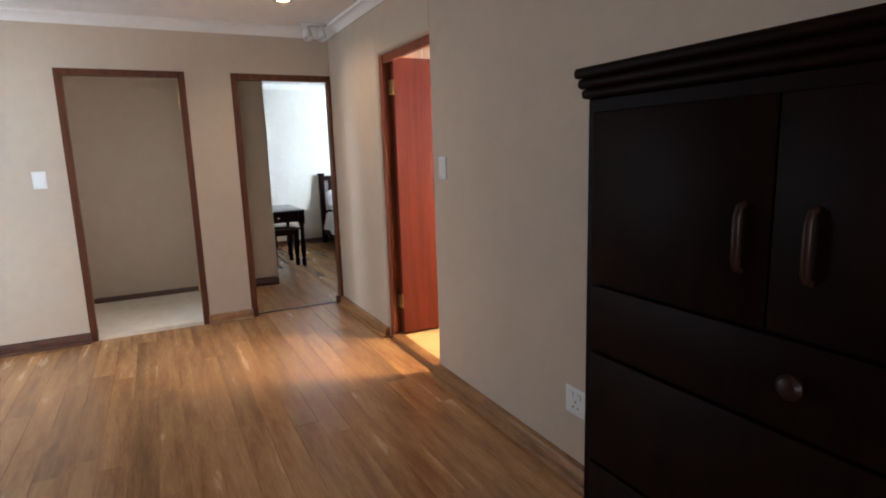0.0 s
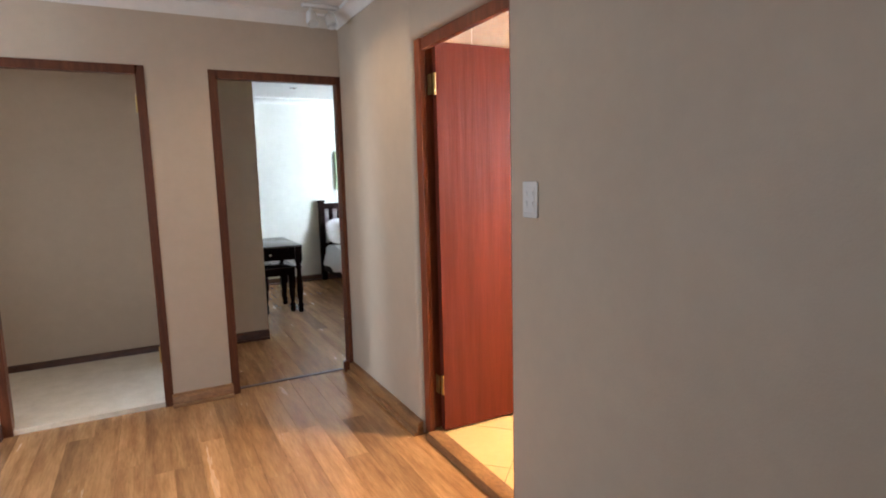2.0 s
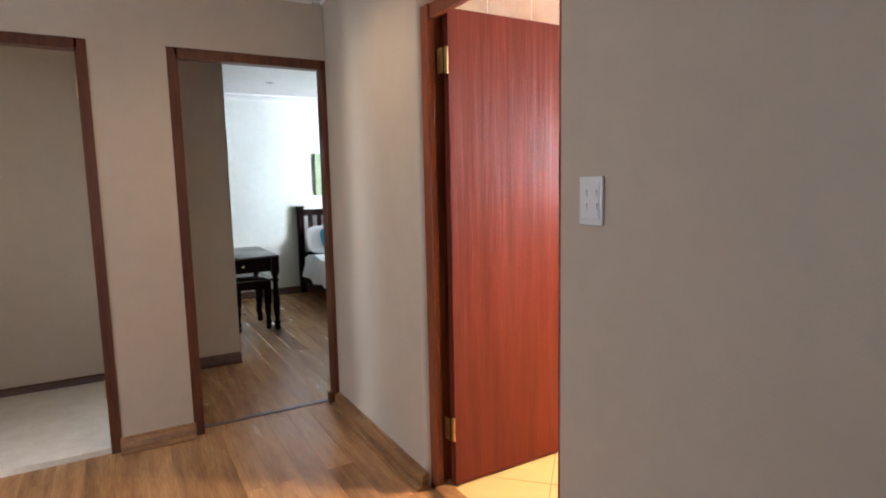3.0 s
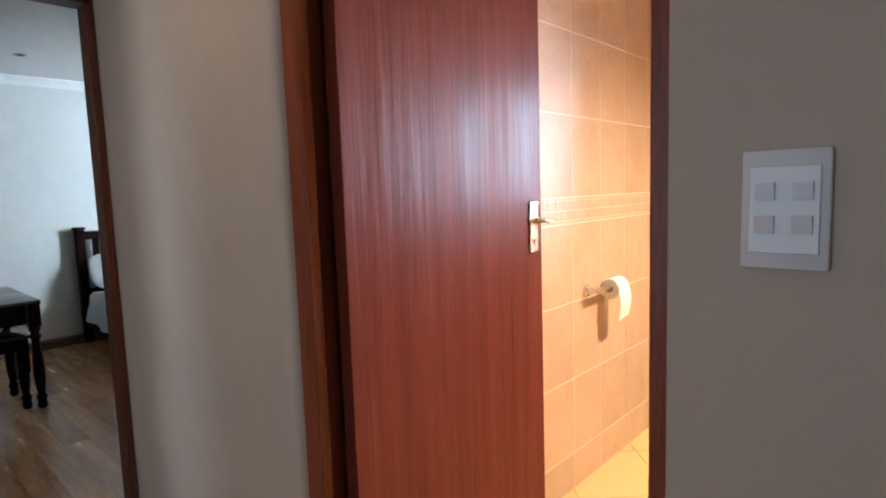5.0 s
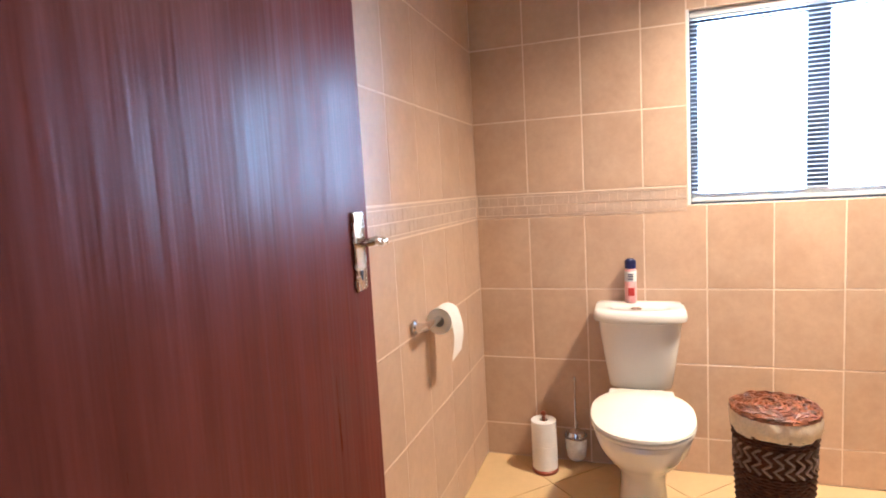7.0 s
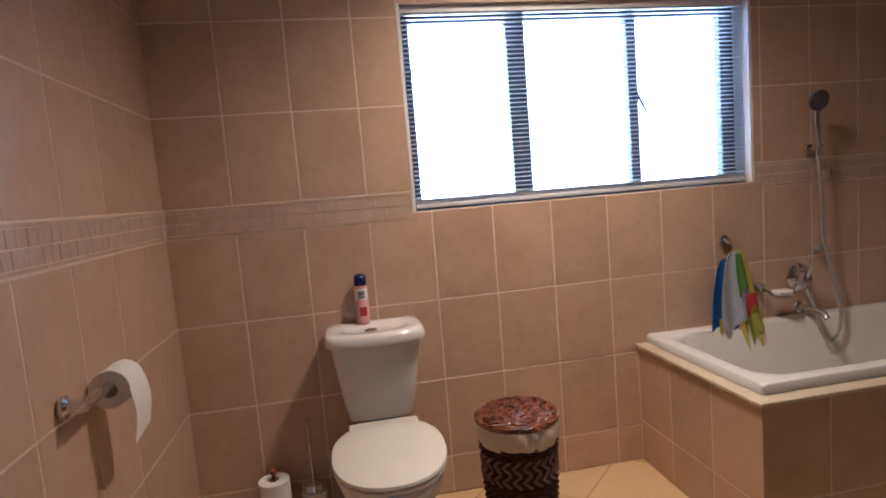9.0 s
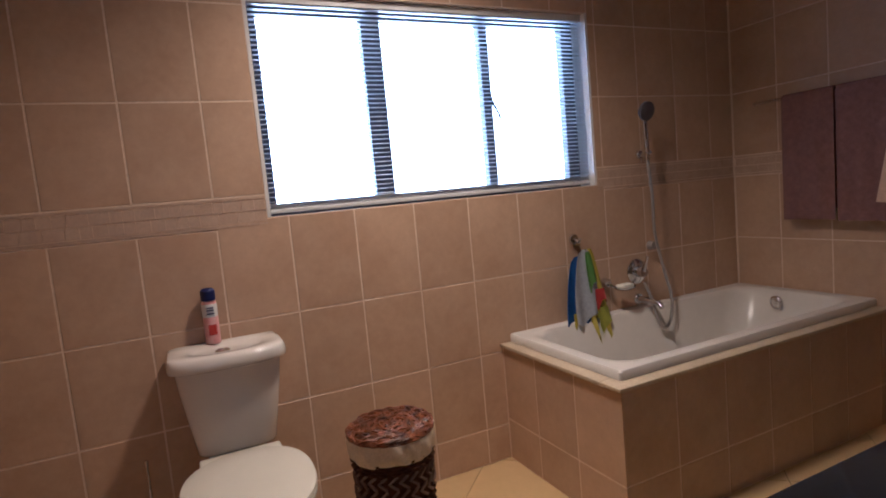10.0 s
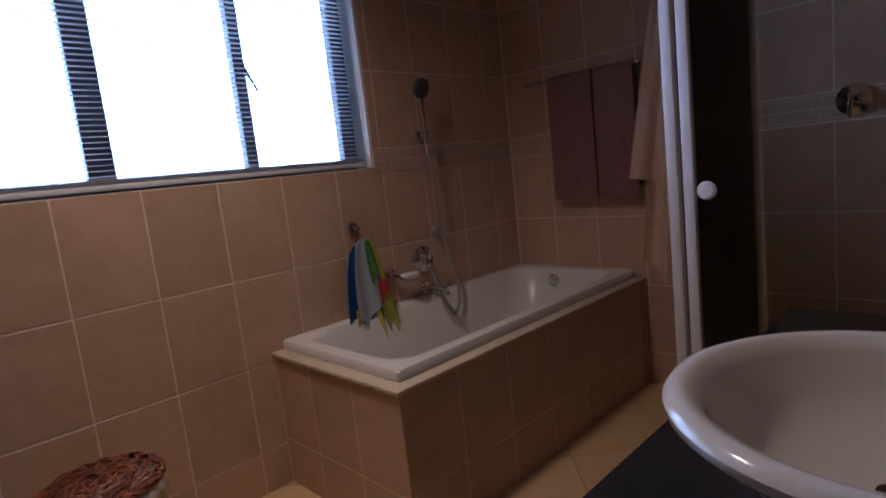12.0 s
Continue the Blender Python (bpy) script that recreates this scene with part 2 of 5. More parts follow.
def prism(bm, pts, axis, a, b):
    """A closed outline, pushed along an axis from a to b. Outline in (y, z) for x, (x, z) for y, (x, y) for z."""
    def put(p, h):
        return {"x": (h, p[0], p[1]), "y": (p[0], h, p[1]), "z": (p[0], p[1], h)}[axis]
    return loft(bm, [[put(p, a) for p in pts], [put(p, b) for p in pts]])


def rrect(x0, x1, y0, y1, r, n=6):
    out = []
    for cx, cy, a in ((x1 - r, y1 - r, 0), (x0 + r, y1 - r, 90), (x0 + r, y0 + r, 180), (x1 - r, y0 + r, 270)):
        out += [(cx + r * math.cos(radians(a + 90 * k / n)), cy + r * math.sin(radians(a + 90 * k / n))) for k in range(n + 1)]
    return out


def sheet(bm, nu, nv, f, thick=0.0):
    """A cloth: f(u, v) gives the place for u and v from 0 to 1; thick along the sheet's own normal."""
    g = [[bm.verts.new(f(i / nu, j / nv)) for j in range(nv + 1)] for i in range(nu + 1)]
    fs = [bm.faces.new((g[i][j], g[i + 1][j], g[i + 1][j + 1], g[i][j + 1])) for i in range(nu) for j in range(nv)]
    if thick:
        bmesh.ops.recalc_face_normals(bm, faces=fs)
        bmesh.ops.solidify(bm, geom=fs, thickness=thick)
    return bm


def mesh_of(name, bm, material, smooth=True):
    bmesh.ops.recalc_face_normals(bm, faces=bm.faces)
    me = bpy.data.meshes.new(name)
    bm.to_mesh(me)
    bm.free()
    me.materials.append(material)
    if smooth:
        me.polygons.foreach_set("use_smooth", [True] * len(me.polygons))
        me.set_sharp_from_angle(angle=radians(38))
    return me


def structure(name, bm, material, label, category):
    return tagged(new(name, mesh_of(name, bm, material)), label, category, kind="structure")


def thing(name, base, label, category, group=""):
    ob = new(name)
    ob.location = base
    ob.empty_display_size = 0.1
    return tagged(ob, label, category, group)


def part(name, bm, material, parent, label=""):
    ob = new(name, mesh_of(name, bm, material))
    ob.parent = parent
    if parent.type == "EMPTY":
        ob.matrix_parent_inverse = Matrix.Translation(-parent.location)
    if label:
        ob["label"] = label
    return ob


def B():
    return bmesh.new()


# ---- the plan ----
W, WB = 0.06, 0.16            # the wall with the bathroom door: hall face, bathroom face
F, FB = 0.19, 0.31            # the wall with the two doorways: hall face, back face
CEIL = 2.45
LOW_FLOOR = -0.03              # laminate floor, a small step below the bathroom tiles
DL, DR, DT = -0.93, -1.847, 2.085   # bathroom doorway in the plaster
XW, YL, YB = 2.444, -0.935, -4.36   # bathroom: window wall, paper-roll wall, far wall
WY0, WY1, WZ0, WZ1 = -1.862, -3.392, 1.187, 1.985  # bathroom window opening

# walls of the hall
r = 0.03
arc = [(W + 0.03 - 0.03 * math.cos(radians(a)), DL - 0.042 * math.sin(radians(a))) for a in range(0, 91, 10)]
bm = B()
prism(bm, [(W, F)] + arc + [(WB, DL - 0.042), (WB, F)], "z", LOW_FLOOR, CEIL)
arc2 = [(W + 0.006 - 0.006 * math.cos(radians(a)), DR - 0.006 + 0.006 * math.sin(radians(a))) for a in range(0, 91, 15)]
prism(bm, [(W, -7.7)] + arc2 + [(WB, DR), (WB, -7.7)], "z", LOW_FLOOR, CEIL)
arc3 = [(W + r - r * math.cos(radians(a)), DT - r * math.sin(radians(a)) + 0.0) for a in range(0, 91, 15)]
prism(bm, [(W, CEIL)] + arc3 + [(WB, DT - r), (WB, CEIL)], "y", DL - 0.0425, DR + 0.0005)
structure("wall_east", bm, PAINT, "smooth beige painted plaster wall with a rounded doorway reveal", "wall")

bm = B()
D1 = (-2.012, -1.133)
D2 = (-0.785, W - 0.003)
box(bm, -3.7, D1[0], F, FB, LOW_FLOOR, CEIL)
box(bm, D1[1], D2[0], F, FB, LOW_FLOOR, CEIL)
box(bm, D1[0], D1[1], F, FB, 2.066, CEIL)
box(bm, D2[0], D2[1], F, FB, 2.066, CEIL)
box(bm, W, WB, F, FB, LOW_FLOOR, CEIL)
structure("wall_north", bm, PAINT, "beige painted plaster wall pierced by two timber-framed doorways", "wall")

bm = B()
box(bm, -3.72, -3.6, -7.7, -1.8, LOW_FLOOR, CEIL)
box(bm, -3.72, -3.6, -0.2, F, LOW_FLOOR, CEIL)
box(bm, -3.72, -3.6, -1.8, -0.2, LOW_FLOOR, 0.25)
box(bm, -3.72, -3.6, -1.8, -0.2, 2.15, CEIL)
structure("wall_west", bm, PAINT, "beige painted plaster wall with a wide window opening", "wall")
# opening assumed, out of view, to hold the rear fill lamp
bm = B()
box(bm, -3.72, -2.6, -7.82, -7.7, LOW_FLOOR, CEIL)
box(bm, -0.8, WB, -7.82, -7.7, LOW_FLOOR, CEIL)
box(bm, -2.6, -0.8, -7.82, -7.7, LOW_FLOOR, 0.7)
box(bm, -2.6, -0.8, -7.82, -7.7, 2.0, CEIL)
structure("wall_south", bm, PAINT, "beige painted plaster wall, unseen, with an assumed window opening", "wall")

# passage and bedroom behind the doorways
bm = B()
box(bm, -3.9, -0.31, 1.46, 1.57, LOW_FLOOR, CEIL)
structure("wall_passage", bm, PAINT, "plain beige painted partition wall ending in a free corner", "wall")
bm = B()
box(bm, -1.02, -0.92, FB, 1.46, LOW_FLOOR, CEIL)
structure("wall_partition", bm, PAINT, "plain beige painted partition between passage and bedroom", "wall")
bm = B()
box(bm, -3.9, -3.8, FB, 1.46, 0, 1.0)
box(bm, -3.9, -3.8, FB, 0.5, 1.0, 2.0)
box(bm, -3.9, -3.8, 1.2, 1.46, 1.0, 2.0)
box(bm, -3.9, -3.8, FB, 1.46, 2.0, CEIL)
structure("wall_passage_end", bm, PAINT, "beige painted passage end wall with a window opening", "wall")
bm = B()
box(bm, -3.1, 3.6, 4.1, 4.2, LOW_FLOOR, CEIL)
structure("wall_bedroom_north", bm, PALE, "pale cream painted bedroom wall", "wall")
bm = B()
box(bm, 3.5, 3.6, FB, 1.5, LOW_FLOOR, CEIL)
box(bm, 3.5, 3.6, 3.1, 4.1, LOW_FLOOR, CEIL)
box(bm, 3.5, 3.6, 1.5, 3.1, LOW_FLOOR, 0.8)
box(bm, 3.5, 3.6, 1.5, 3.1, 2.1, CEIL)
box(bm, W + 0.02, 3.5, FB, FB + 0.08, LOW_FLOOR, CEIL)
structure("wall_bedroom_east", bm, PALE, "pale cream painted bedroom wall with a window opening", "wall")
bm = B()
box(bm, -3.1, -3.0, 1.57, 4.1, LOW_FLOOR, CEIL)
structure("wall_bedroom_west", bm, PALE, "plain pale cream painted bedroom wall", "wall")

# bathroom walls, bare behind the tiles
bm = B()
box(bm, WB + 0.001, XW + 0.16, YL, YL + 0.12, 0, CEIL)
structure("wall_bath_north", bm, GROUT, "bathroom wall covered in beige ceramic tiles with pale grout", "wall")
bath_north = bpy.data.objects["wall_bath_north"]
bm = B()
box(bm, XW, XW + 0.16, WY0, YL, 0, CEIL)
box(bm, XW, XW + 0.16, YB, WY1, 0, CEIL)
box(bm, XW, XW + 0.16, WY1, WY0, 0, WZ0)
box(bm, XW, XW + 0.16, WY1, WY0, WZ1, CEIL)
bath_east = structure("wall_bath_east", bm, GROUT, "bathroom window wall covered in beige ceramic tiles", "wall")
bm = B()
box(bm, WB + 0.001, XW + 0.16, YB - 0.12, YB, 0, CEIL)
bath_south = structure("wall_bath_south", bm, GROUT, "bathroom wall covered in beige ceramic tiles behind the bath", "wall")
bm = B()
box(bm, WB + 0.001, WB + 0.004, YB + 0.001, DR - 0.01, 0, CEIL)
bath_west = structure("wall_bath_west", bm, GROUT, "bathroom wall covered in beige ceramic tiles inside the shower", "wall")
bm = B()
box(bm, XW - 0.002, XW + 0.10, WY1 - 0.001, WY1 + 0.012, WZ0, WZ1)
box(bm, XW - 0.002, XW + 0.10, WY0 - 0.012, WY0 + 0.001, WZ0, WZ1)
structure("trim_window_reveal", bm, WHITE, "white plastered window reveal", "window reveal")

# ceilings
for nm, x0, x1, y0, y1 in (("ceiling_hall", -3.72, WB - 0.002, -7.82, FB - 0.002), ("ceiling_bathroom", WB, XW + 0.16, YB - 0.12, YL + 0.12)):
    bm = B()
    box(bm, x0, x1, y0, y1, CEIL, CEIL + 0.1)
    structure(nm, bm, WHITE, "flat white painted ceiling", "ceiling")
bm = B()
box(bm, -3.9, 3.6, FB, 4.2, CEIL + 0.002, CEIL + 0.1)
structure("ceiling_bedroom", bm, WHITE, "flat white painted bedroom ceiling", "ceiling")

# coved cornices
cove = [(0, 0), (0, -0.075), (0.012, -0.078), (0.018, -0.06), (0.03, -0.04), (0.05, -0.022), (0.066, -0.016), (0.07, 0)]


def cornice(name, axis, at, sign, a, b):
    bm = B()
    prism(bm, [(at + sign * p[0], CEIL + p[1]) for p in cove], axis, a, b)
    structure(name, bm, WHITE, "white coved plaster cornice", "cornice")


cornice("trim_cornice_east", "y", W, -1, -7.7, F)
cornice("trim_cornice_north", "x", F, -1, -3.6, W - 0.07)
cornice("trim_cornice_west", "y", -3.6, 1, -7.7, F - 0.07)
cornice("trim_cornice_bedroom", "x", 4.1, -1, -3.0, 3.5)
cornice("trim_cornice_partition", "x", 1.57, 1, -3.0, -0.31)
cornice("trim_cornice_passage", "x", 1.46, -1, -3.8, -1.02)

# skirting boards: a moulded profile, out from the wall and up
sk = [(0, 0), (0.056, 0), (0.056, 0.010), (0.05, 0.017), (0.034, 0.02), (0.032, 0.058), (0.026, 0.070), (0.012, 0.076), (0, 0.078)]


def skirting(name, axis, at, sign, a, b, material, label, base=LOW_FLOOR):
    bm = B()
    prism(bm, [(at + sign * p[0], base + p[1]) for p in sk], axis, a, b)
    structure(name, bm, material, label, "skirting board")


WARM = "moulded oak-brown laminate skirting board"
DARK = "dark brown stained timber skirting board"
skirting("baseboard_east", "y", W, -1, F - 0.0, DL - 0.055, SKIRT, WARM)
skirting("baseboard_east_long", "y", W, -1, DR + 0.012, -7.7, SKIRT, WARM)
skirting("baseboard_pier", "x", F, -1, D1[1] - 0.008, D2[0] + 0.008, SKIRT, WARM)
skirting("baseboard_north", "x", F, -1, -3.6, D1[0] + 0.004, DARKSKIRT, DARK)
skirting("baseboard_passage", "x", 1.46, -1, -3.8, -0.31, DARKSKIRT, DARK)
skirting("baseboard_bedroom", "x", 4.1, -1, -3.0, 3.5, DARKSKIRT, DARK)

# timber door frames


def doorway_frame(name, x0, x1, y0, y1, top, face, material, label, hinge_side, right=None):
    """A frame in a wall that runs along x: two jambs and a head with a rebate, and brass hinges."""
    f = tagged(thing(name, (x0, y0, 0), label, "door frame"), kind="structure")
    wide = face
    for s, e, face in ((x0, 1, wide), (x1, -1, right or wide)):
        bm = B()
        pts = [(s, y0), (s + e * face, y0), (s + e * face, y0 + 0.055), (s + e * (face - 0.012), y0 + 0.055), (s + e * (face - 0.012), y1), (s, y1)]
        prism(bm, pts, "z", LOW_FLOOR, top)
        part("jamb", bm, material, f)
    face = wide
    bm = B()
    pts = [(y0, top), (y0, top - face), (y0 + 0.055, top - face), (y0 + 0.055, top - face + 0.012), (y1, top - face + 0.012), (y1, top)]
    prism(bm, pts, "x", x0 + face - 0.013, x1 - (right or face) + 0.013)
    part("head", bm, material, f)
    s, e = (x1, -1) if hinge_side > 0 else (x0, 1)
    for z in (0.24, 1.80):
        bm = B()
        box(bm, s + e * (face + 0.001) - 0.002, s + e * (face + 0.001) + 0.002, y0 + 0.06, y0 + 0.10, z, z + 0.10)
        tube(bm, [(s + e * (face + 0.004), y0 + 0.103, z), (s + e * (face + 0.004), y0 + 0.103, z + 0.10)], 0.006)
        part("hinge", bm, BRASS, f, "aged brass butt hinge")
    return f


doorway_frame("door_frame_1", D1[0], D1[1], F - 0.004, FB + 0.004, 2.064, 0.05, FARFRAME,
              "varnished hardwood frame of an open passage doorway, darkened for weaker light", 1)
bedroom_frame = doorway_frame("door_frame_2", D2[0], D2[1], F - 0.004, FB + 0.004, 2.064, 0.052, FARFRAME,
              "varnished hardwood frame of the bedroom doorway, darkened for weaker light", -1, 0.026)

bm = B()
box(bm, D2[1] - 0.062, D2[1] - 0.0265, F + 0.004, F + 0.05, LOW_FLOOR + 0.001, 0.05, 0.006, 2)
part("stop_block", bm, FARFRAME, bedroom_frame, "small dark wooden stop block")

f = tagged(thing("door_frame_3", (WB, DL, 0), "red-brown varnished hardwood frame of the bathroom doorway", "door frame"), kind="structure")
JL, JR = -1.045, -1.805      # clear opening
bm = B()
prism(bm, [(0.08, DL - 0.0425), (0.08, JL + 0.017), (0.084, JL + 0.012), (0.108, JL + 0.012), (0.112, JL + 0.016), (0.112, JL + 0.04), (WB + 0.008, JL + 0.04), (WB + 0.008, DL - 0.0425)], "z", LOW_FLOOR, DT - 0.03)
part("jamb", bm, MERANTI, f)
bm = B()
prism(bm, [(W + 0.018, DR + 0.0005), (W + 0.018, JR - 0.016), (W + 0.022, JR - 0.012), (0.122, JR - 0.012), (0.122, JR), (WB + 0.008, JR), (WB + 0.008, DR + 0.0005)], "z", LOW_FLOOR, DT - 0.03)
part("jamb", bm, MERANTI, f)
bm = B()
prism(bm, [(W + 0.03, DT - 0.03), (W + 0.03, 2.0), (0.118, 2.0), (0.118, 2.04), (WB + 0.008, 2.04), (WB + 0.008, DT - 0.03)], "y", JL + 0.039, JR + 0.001)
part("head", bm, MERANTI, f)

# the bathroom door, standing open at a right angle
LY = -1.086
door = tagged(thing("door_1", (0.15, LY + 0.02, 0.01), "open red-brown mahogany veneer door with a nickel lever handle", "door"), kind="structure")
bm = B()
box(bm, 0.142, 0.966, LY, LY + 0.04, 0.012, 2.035, 0.002, 1)
part("leaf", bm, LEAF, door)
for z in (0.22, 1.78):
    bm = B()
    box(bm, 0.126, 0.1418, LY + 0.002, LY + 0.0055, z, z + 0.1)
    box(bm, 0.1192, 0.1222, LY + 0.01, LY + 0.05, z, z + 0.1)
    tube(bm, [(0.134, LY - 0.003, z - 0.003), (0.134, LY - 0.003, z + 0.103)], 0.0065, 10)
    part("hinge", bm, BRASS, door, "aged brass butt hinge")
HX = 0.912
bm = B()
box(bm, HX - 0.022, HX + 0.022, LY - 0.006, LY - 0.0002, 1.103, 1.270, 0.002, 1)
for i in range(26):
    for sx in (-0.019, 0.019):
        z = 1.107 + i * 0.0062
        box(bm, HX + sx - 0.0022, HX + sx + 0.0022, LY - 0.0082, LY - 0.005, z, z + 0.0045)
plate = part("handle_plate", bm, NICKEL, door, "satin nickel backplate with a beaded edge")
bm = B()
tube(bm, [(HX, LY - 0.004, 1.205), (HX, LY - 0.014, 1.205), (HX, LY - 0.028, 1.205), (HX + 0.004, LY - 0.034, 1.206), (HX + 0.016, LY - 0.037, 1.208),
          (HX + 0.03, LY - 0.037, 1.204), (HX + 0.045, LY - 0.036, 1.199), (HX + 0.058, LY - 0.035, 1.203), (HX + 0.064, LY - 0.035, 1.207)],
     [0.011, 0.010, 0.009, 0.009, 0.008, 0.0075, 0.008, 0.010, 0.004], 10)
part("lever", bm, NICKEL, plate, "curved satin nickel lever")
bm = B()
tube(bm, [(HX, LY - 0.0085, 1.142), (HX, LY - 0.004, 1.142)], 0.0045, 10)
box(bm, HX - 0.002, HX + 0.002, LY - 0.0085, LY - 0.004, 1.125, 1.142)
part("keyhole", bm, DARKHOLE, plate)

# thresholds
bm = B()
prism(bm, [(W - 0.012, LOW_FLOOR), (W - 0.002, 0.004), (W + 0.006, 0.008), (0.135, 0.008), (0.145, LOW_FLOOR)], "y", JL - 0.002, JR + 0.002)
structure("trim_bath_threshold", bm, SKIRT, "brown timber threshold strip under the bathroom door", "threshold")
bm = B()
prism(bm, [(FB - 0.05, LOW_FLOOR), (FB - 0.045, LOW_FLOOR + 0.006), (FB - 0.015, LOW_FLOOR + 0.006), (FB - 0.01, LOW_FLOOR)], "x", D2[0] + 0.055, D2[1] - 0.055)
structure("trim_bedroom_threshold", bm, DARKSKIRT, "dark cover strip across the bedroom doorway floor", "threshold")

# ---- hall things ----


def switch_plate(name, at, n, w, h, rockers, label):
    """A wall plate at a place on a wall with normal n; rockers as (u, v, width, height) from the middle."""
    t = thing(name, at, label, "light switch")
    m = Matrix.Translation(at) @ Vector(n).to_track_quat("Z", "Y").to_matrix().to_4x4()

    def flat(bm):
        bm.transform(m)
        return bm
    bm = B()
    box(bm, -w / 2, w / 2, -h / 2, h / 2, 0, 0.009, 0.004, 2)
    box(bm, -w / 2 + 0.009, w / 2 - 0.009, -h / 2 + 0.018, h / 2 - 0.018, 0.008, 0.0115, 0.001, 1)
    part("plate", flat(bm), PLASTIC, t)
    for u, v, rw, rh in rockers:
        bm = B()
        prism(bm, [(v - rh / 2, 0.011), (v + rh / 2, 0.011), (v + rh / 2, 0.016), (v - rh / 2, 0.0135)], "x", u - rw / 2, u + rw / 2)
        part("rocker", flat(bm), PLASTIC, t)
    return t


quad = [(u, v, 0.019, 0.02) for u in (-0.018, 0.018) for v in (-0.016, 0.020)]
switch_plate("light_switch", (W, -1.977, 1.281), (-1, 0, 0), 0.086, 0.132, quad, "white four-rocker light switch plate on the beige wall")
switch_plate("light_switch", (-2.19, F, 1.255), (0, -1, 0), 0.088, 0.128, [(0, 0, 0.05, 0.07)], "white square-edged single light switch on the beige wall")

# brass detail of unknown use, built as a bar on a stem
bh = thing("brass_bar", (-0.627, 1.46, 1.16), "small horizontal brass bar on the beige partition wall", "hook")
bm = B()
tube(bm, [(-0.627, 1.46, 1.162), (-0.627, 1.44, 1.162)], 0.009, 10)
part("stem", bm, BRASS, bh)
bm = B()
tube(bm, [(-0.664, 1.436, 1.163), (-0.655, 1.436, 1.163), (-0.60, 1.436, 1.163), (-0.590, 1.436, 1.163)], [0.004, 0.007, 0.007, 0.004], 10)
part("bar", bm, BRASS, bh)

sock = thing("power_socket", (W, -3.155, 0.32), "white double-switch power socket above the skirting board", "power socket")
bm = B()
box(bm, W - 0.011, W, -3.22, -3.09, 0.258, 0.378, 0.004, 2)
part("plate", bm, PLASTIC, sock)
for y in (-3.18, -3.13):
    bm = B()
    box(bm, W - 0.017, W - 0.010, y - 0.012, y + 0.012, 0.335, 0.360, 0.002, 1)
    part("rocker", bm, PLASTIC, sock)
for y, z in ((-3.155, 0.318), (-3.170, 0.292), (-3.140, 0.292)):
    bm = B()
    tube(bm, [(W - 0.0118, y, z), (W - 0.008, y, z)], 0.0045, 10)
    part("pin_hole", bm, DARKHOLE, sock)

# dark wardrobe against the wall
CX, CY0, CY1, CZ = -0.55, -3.888, -4.785, 1.481
cab = thing("wardrobe", (-0.25, -4.33, 0), "tall glossy black-brown wooden cabinet with a moulded top", "cabinet")
bm = B()
box(bm, CX + 0.002, W - 0.024, CY1, CY0, 0.06, CZ, 0.003, 1)
box(bm, CX + 0.03, W - 0.03, CY1 + 0.02, CY0 - 0.02, LOW_FLOOR, 0.06)
part("body", bm, BLACKWOOD, cab)
for name, z0, z1, o in (("lower_moulding", CZ, CZ + 0.022, 0.012), ("middle_moulding", CZ + 0.022, CZ + 0.044, 0.018), ("top_board", CZ + 0.044, CZ + 0.068, 0.024)):
    bm = B()
    box(bm, CX - o, W - 0.026, CY1 - o, CY0 + o, z0 + 0.0005, z1, 0.009, 4)
    part(name, bm, BLACKWOOD, cab)
MID = (CY0 + CY1) / 2
for y0, y1, hy in ((CY0 - 0.035, MID + 0.0015, MID + 0.048), (MID - 0.0015, CY1 + 0.035, MID - 0.066)):
    bm = B()
    box(bm, CX - 0.016, CX + 0.0015, y1, y0, 1.075, CZ - 0.03, 0.004, 2)
    dr = part("door", bm, BLACKWOOD, cab)
    bm = B()
    tube(bm, [(CX - 0.014, hy, 1.165), (CX - 0.026, hy, 1.169), (CX - 0.031, hy, 1.185), (CX - 0.031, hy, 1.257), (CX - 0.026, hy, 1.273), (CX - 0.014, hy, 1.277)],
         [0.007, 0.007, 0.008, 0.008, 0.007, 0.007], 10)
    part("handle", bm, HANDLEWOOD, dr, "dark polished bar handle")
for z0, z1 in ((0.915, 1.067), (0.64, 0.907), (0.36, 0.632), (0.08, 0.352)):
    bm = B()
    box(bm, CX - 0.016, CX + 0.0015, CY1 + 0.035, CY0 - 0.035, z0, z1, 0.004, 2)
    dr = part("drawer", bm, BLACKWOOD, cab)
    bm = B()
    lathe(bm, [(0.008, 0), (0.008, 0.012), (0.019, 0.018), (0.021, 0.026), (0.015, 0.034), (0.004, 0.037)], (0, 0, 0), 16)
    bm.transform(Matrix.Translation((CX - 0.015, -4.398, (z0 + z1) / 2 + 0.011)) @ Matrix.Rotation(radians(-90), 4, "Y"))
    part("knob", bm, HANDLEWOOD, dr, "round turned wooden knob")

